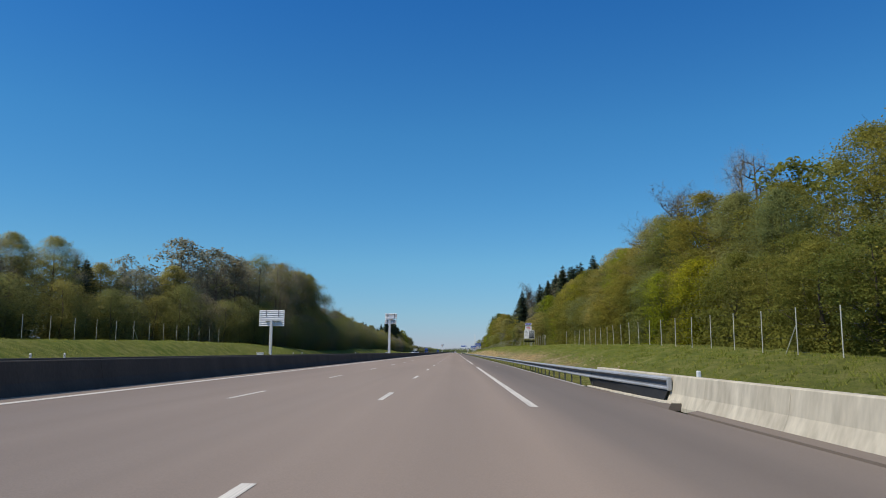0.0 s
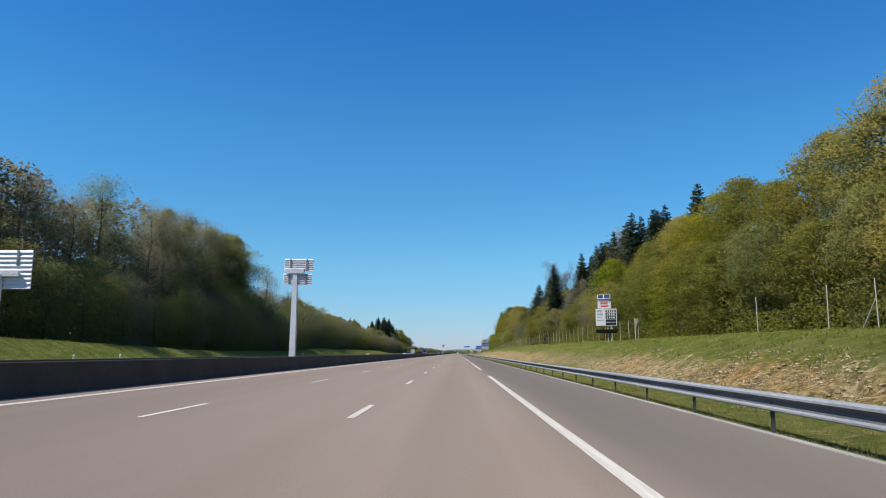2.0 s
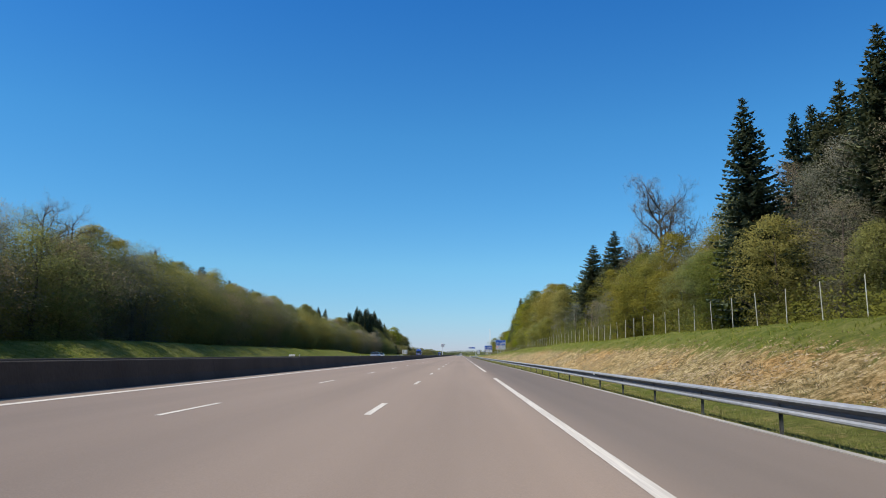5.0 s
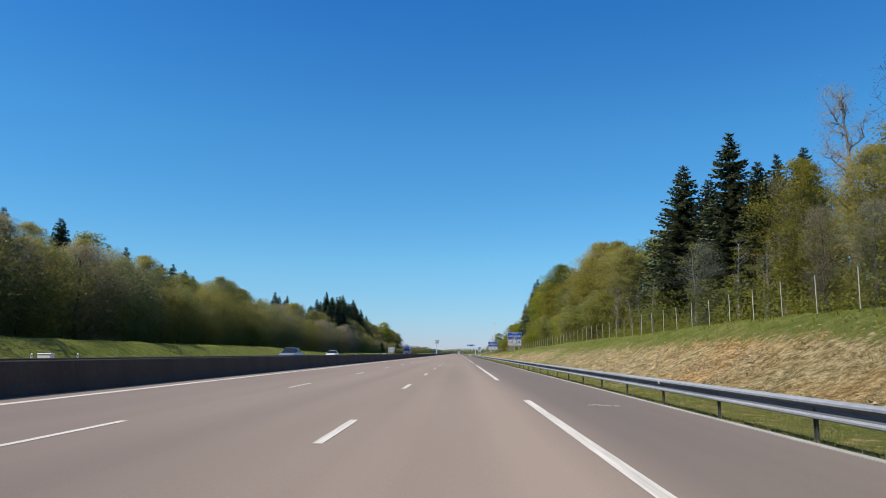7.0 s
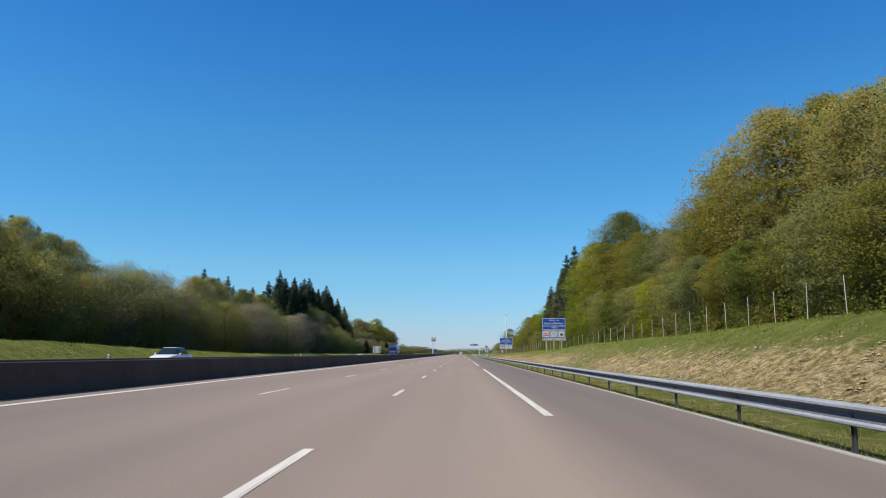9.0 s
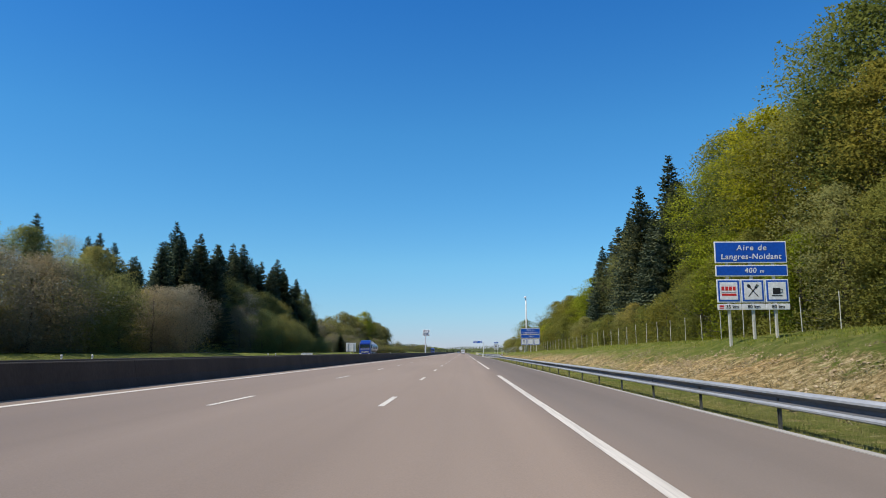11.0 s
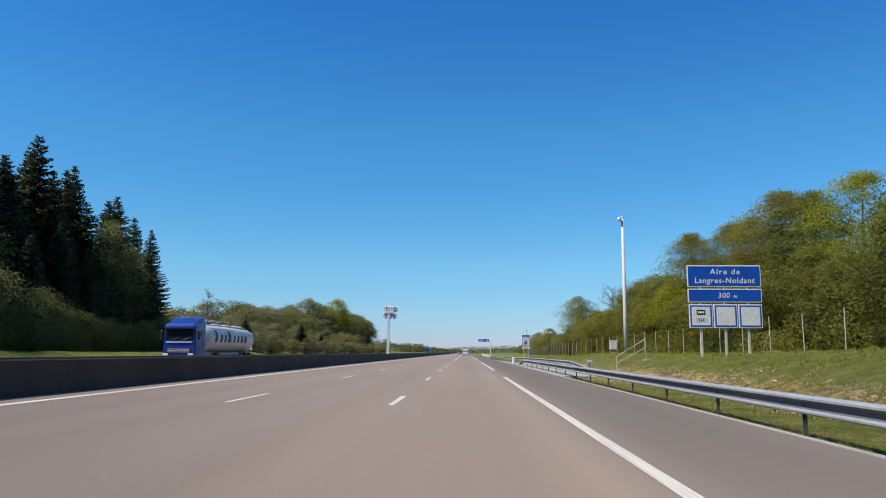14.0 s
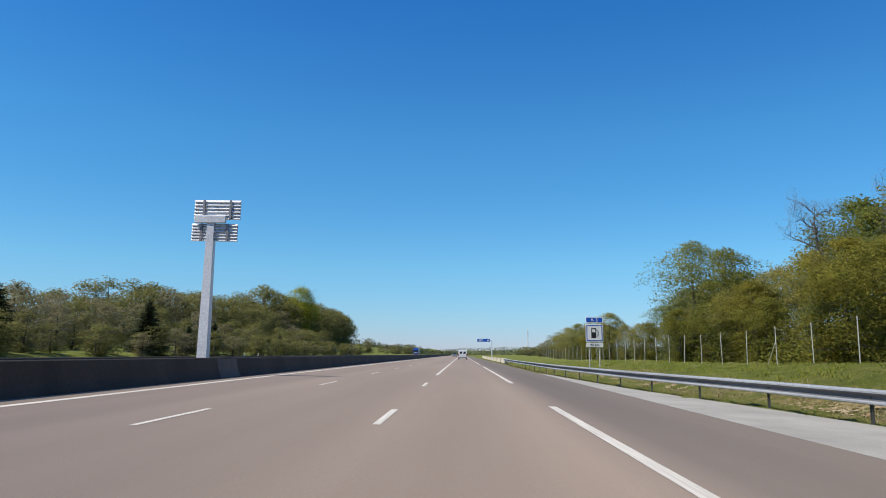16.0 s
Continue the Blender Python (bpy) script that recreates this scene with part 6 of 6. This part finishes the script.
# the woodland further on
row([(592, 770, {"far": 3, "far_bud": 1}, 1.9, 3.4)], -31.5, 3.0, 1.6, WOOD_F, 1.7)
row([(592, 790, {"far": 3, "far_bud": 2}, 4.6, 7.0)], -47, 3.6, 3.5, WOOD_F, 1.3)
row([(590, 700, {"far": 3, "far_bud": 2}, 7.5, 9), (700, 800, {"far": 4, "far_bud": 1}, 10, 12), (800, 915, {"far": 4}, 13.5, 16.5)], lambda y: float(np.interp(y, (600, 915), (-74, -58))), 4.6, 2.5, WOOD_F, 1.15)
row([(590, 700, {"far": 3, "far_bud": 2}, 8.5, 10.2), (700, 800, {"far": 4, "far_bud": 1}, 12, 13.5), (800, 940, {"far": 4}, 16.5, 19)], lambda y: float(np.interp(y, (600, 915), (-84, -66))), 5.0, 2.5, WOOD_F, 1.15)
row([(590, 720, {"far": 2, "far_bud": 1}, 9, 11), (720, 800, {"far": 2, "far_bud": 1}, 10.5, 12.5), (800, 915, {"far": 2, "far_bud": 1}, 13, 16)], lambda y: float(np.interp(y, (600, 915), (-96, -76))), 7.0, 4.0, WOOD_F, 1.2)
plant("edge_bright", -59.5, 818, 25.5 - float(ground_z(-59.5, 818)), WOOD_F, 0.85)
row([(660, 800, {"far": 3, "far_bud": 1}, 4, 7.5), (800, 1150, {"far": 3, "far_bud": 1}, 3, 6)], lambda y: 24 + (y - 660) * 0.05, 11, 4.0, WOOD_F, 1.3)
row([(930, 1250, {"far": 2, "far_bud": 1}, 4, 8)], -46, 12, 8.0, WOOD_F, 1.4)
# tall shrubs that close the wood's edge across the motorway
row([(168, 300, {"shrub": 3, "shrub_bud": 1}, 8.5, 11), (300, 420, {"shrub": 3, "shrub_bud": 1}, 8, 10.5)], lambda y: left_edge(y) - 0.5, 6.5, 0.8, WOOD_L)
row([(30, 72, {"shrub": 1}, 6, 8.5)], lambda y: float(fence_x(y)) + 6.0, 6.0, 0.8, WOOD_R)
finish_joined("far_woodland", "olive-green spring woodland beyond the motorway")
finish_joined("wood", "dense mass of budding and green trees in the woods")


def face_road(tris, side, rng, up=0.75):
    """Wind small leaves towards the road and let their normals lean up, as a leafy mass is lit."""
    out = np.stack([0.5 * side, np.full(len(tris), -0.6), np.full(len(tris), up)], 1)
    g = np.cross(tris[:, 1] - tris[:, 0], tris[:, 2] - tris[:, 0])
    g /= np.linalg.norm(g, axis=1)[:, None] + 1e-9
    back = (g * out).sum(1) < 0
    tris[back] = tris[back][:, (0, 2, 1)]
    g[back] *= -1
    nrm = out * 1.0 + g * 0.18 + rng.normal(0, 0.07, g.shape)
    return tris, nrm / np.linalg.norm(nrm, axis=1)[:, None]


def scatter(name, label, category, rng, xs, ys, zs, size, mat, flat):
    cen = np.stack([xs, ys, zs], 1)
    tris = leaf_tris(cen, rng, size, flat)
    tris, nrm = face_road(tris, -np.sign(xs), rng)
    return tagged(new(name, tris_mesh(name, tris, mat, nrm)), label, category, kind="stuff")


rng = np.random.default_rng(91)
# leafy undergrowth that closes the edge of both woods
n = 250000
ys = rng.uniform(20, 600, n)
xs = fence_x(ys) + 1.2 + rng.gamma(2.0, 1.2, n)
zs = ground_z(xs, ys) + np.minimum(np.abs(rng.normal(0, 1, n)), 1.7) * (0.6 + 1.7 * np.clip(np.sin(ys * 0.37) * np.sin(ys * 0.113 + 1) + 0.55, 0.1, 1.4))
scatter("undergrowth", "green leafy undergrowth at the foot of the wood", "undergrowth", rng, xs, ys, zs, (0.05, 0.135), BUSH_LEAF, 0.5)
n = 26000
ys = rng.uniform(20, 590, n)
xs = np.interp(ys, (0, 90, 130, 205, 230, 320, 430, 480, 590), (-44, -43, -39, -36.5, -37.5, -40, -40, -38, -38)) - rng.gamma(2.0, 1.5, n)
zs = ground_z(xs, ys) + np.minimum(np.abs(rng.normal(0, 1, n)), 1.7) * (0.6 + 1.4 * np.clip(np.sin(ys * 0.29) * np.sin(ys * 0.101 + 2) + 0.55, 0.1, 1.4))
scatter("undergrowth", "dull olive undergrowth below the trees", "undergrowth", rng, xs, ys, zs, (0.13, 0.30), LEAF_OLIVE, 0.5)
# far hedges and woods on the horizon
n = 100000
ys = rng.uniform(1180, 1700, n)
xs = rng.uniform(-620, 620, n)
lump = 3.0 + 4.5 * np.clip(np.sin(xs * 0.047 + ys * 0.013) * np.sin(xs * 0.019 + 1.0) + 0.35, 0, 1.3)
ok = (np.abs(xs + 4) > 26) | (ys > 1330)
xs, ys, lump = xs[ok], ys[ok], lump[ok]
zs = ground_z(xs, ys) + rng.uniform(0, 1, len(xs)) ** 2.0 * lump
scatter("far_woods", "hazy green woods and hedges on the horizon", "woodland", rng, xs, ys, zs, (0.7, 1.4), LEAF_FAR, 0.4)


def blades(name, label, rng, xs, ys, mat, h0, h1, width, per=5, lean=0.35):
    """Tufts of upright grass blades."""
    n = len(xs)
    xs, ys = np.repeat(xs, per) + rng.normal(0, 0.06, n * per), np.repeat(ys, per) + rng.normal(0, 0.06, n * per)
    zs = ground_z(xs, ys) - 0.02
    h = rng.uniform(h0, h1, n * per)
    a = rng.uniform(0, 6.28, n * per)
    d = np.stack([np.cos(a), np.sin(a), 0 * a], 1)
    p = np.stack([xs, ys, zs], 1)
    tip = p + np.stack([rng.normal(0, lean, n * per) * h, rng.normal(0, lean, n * per) * h, h], 1)
    w = width * d * rng.uniform(0.7, 1.3, (n * per, 1))
    tris, nrm = face_road(np.stack([p - w, p + w, tip], 1), -np.sign(xs), rng, 1.6)
    return tagged(new(name, tris_mesh(name, tris, mat, nrm)), label, "grass", kind="stuff")


ys = rng.uniform(26, 640, 56000)
blades("verge_grass", "long green grass along the guardrail", rng, np.maximum(edge_x(ys), layby_x(ys)) + 0.42 + rng.gamma(1.5, 0.8, 56000), ys, VERGE_BLADE, 0.03, 0.115, 0.007, 5)
ys = rng.uniform(5, 640, 30000)
blades("bank_grass", "grass along the top of the bank", rng, fence_x(ys) - rng.uniform(-1.2, 6.5, 30000), ys, GRASS_BLADE, 0.05, 0.17, 0.022, 4, 0.5)
ys = rng.uniform(48, 620, 78000)
foot = bank_foot(ys)
xs = foot + rng.beta(1.7, 2.2, 78000) * 0.82 * (bank_top(ys) - 0.4 - foot)
keep = np.sin(ys * 0.9 + xs * 1.7) * np.sin(ys * 0.21 - xs * 0.9) + rng.normal(0, 0.5, 78000) > -0.1
blades("dry_grass", "dry straw-coloured grass on the bank", rng, xs[keep], ys[keep], DRY_BLADE, 0.04, 0.13, 0.014, 4, 0.9)


def stones(name, label, rng, xs, ys, size, mat):
    """Angular clods half sunk in the bank."""
    n = len(xs)
    axes = np.array([(1, 0, 0), (-1, 0, 0), (0, 1, 0), (0, -1, 0), (0, 0, 1), (0, 0, -1)], float)
    r = rng.uniform(size[0], size[1], n)[:, None, None] * rng.uniform(0.5, 1.25, (n, 6, 1))
    v = axes[None] * r + rng.normal(0, 0.25, (n, 6, 3)) * r
    v[:, :, 2] *= 0.5
    v += np.stack([xs, ys, ground_z(xs, ys) + 0.01], 1)[:, None]
    idx = np.array([(0, 2, 4), (2, 1, 4), (1, 3, 4), (3, 0, 4), (2, 0, 5), (1, 2, 5), (3, 1, 5), (0, 3, 5)])[:4]
    return tagged(new(name, tris_mesh(name, v[:, idx].reshape(-1, 3, 3), mat)), label, "earth", kind="stuff")


ys = rng.uniform(42, 600, 60000)
foot = bank_foot(ys) + 0.4
xs = foot + rng.beta(1.4, 2.4, 60000) * 0.78 * (bank_top(ys) - 0.6 - foot)
keep = np.sin(ys * 0.31 + xs * 0.9) * np.sin(ys * 0.13 - xs * 0.5) + rng.normal(0, 0.45, 60000) + np.interp(ys, (42, 80, 200, 320, 360, 420, 600), (-0.4, 0.2, 0.1, 0.5, 0.0, -0.3, -0.2)) > 0.0
stones("rubble", "tan clods and crumbled stone on the bank", rng, xs[keep], ys[keep], (0.03, 0.095), RUBBLE)
ys = rng.uniform(-20, 440, 5000)
blades("verge_grass", "green grass on the bank across the motorway", rng, rng.uniform(-37, -28, 5000), ys, GRASS_BLADE, 0.08, 0.2, 0.03, 4)
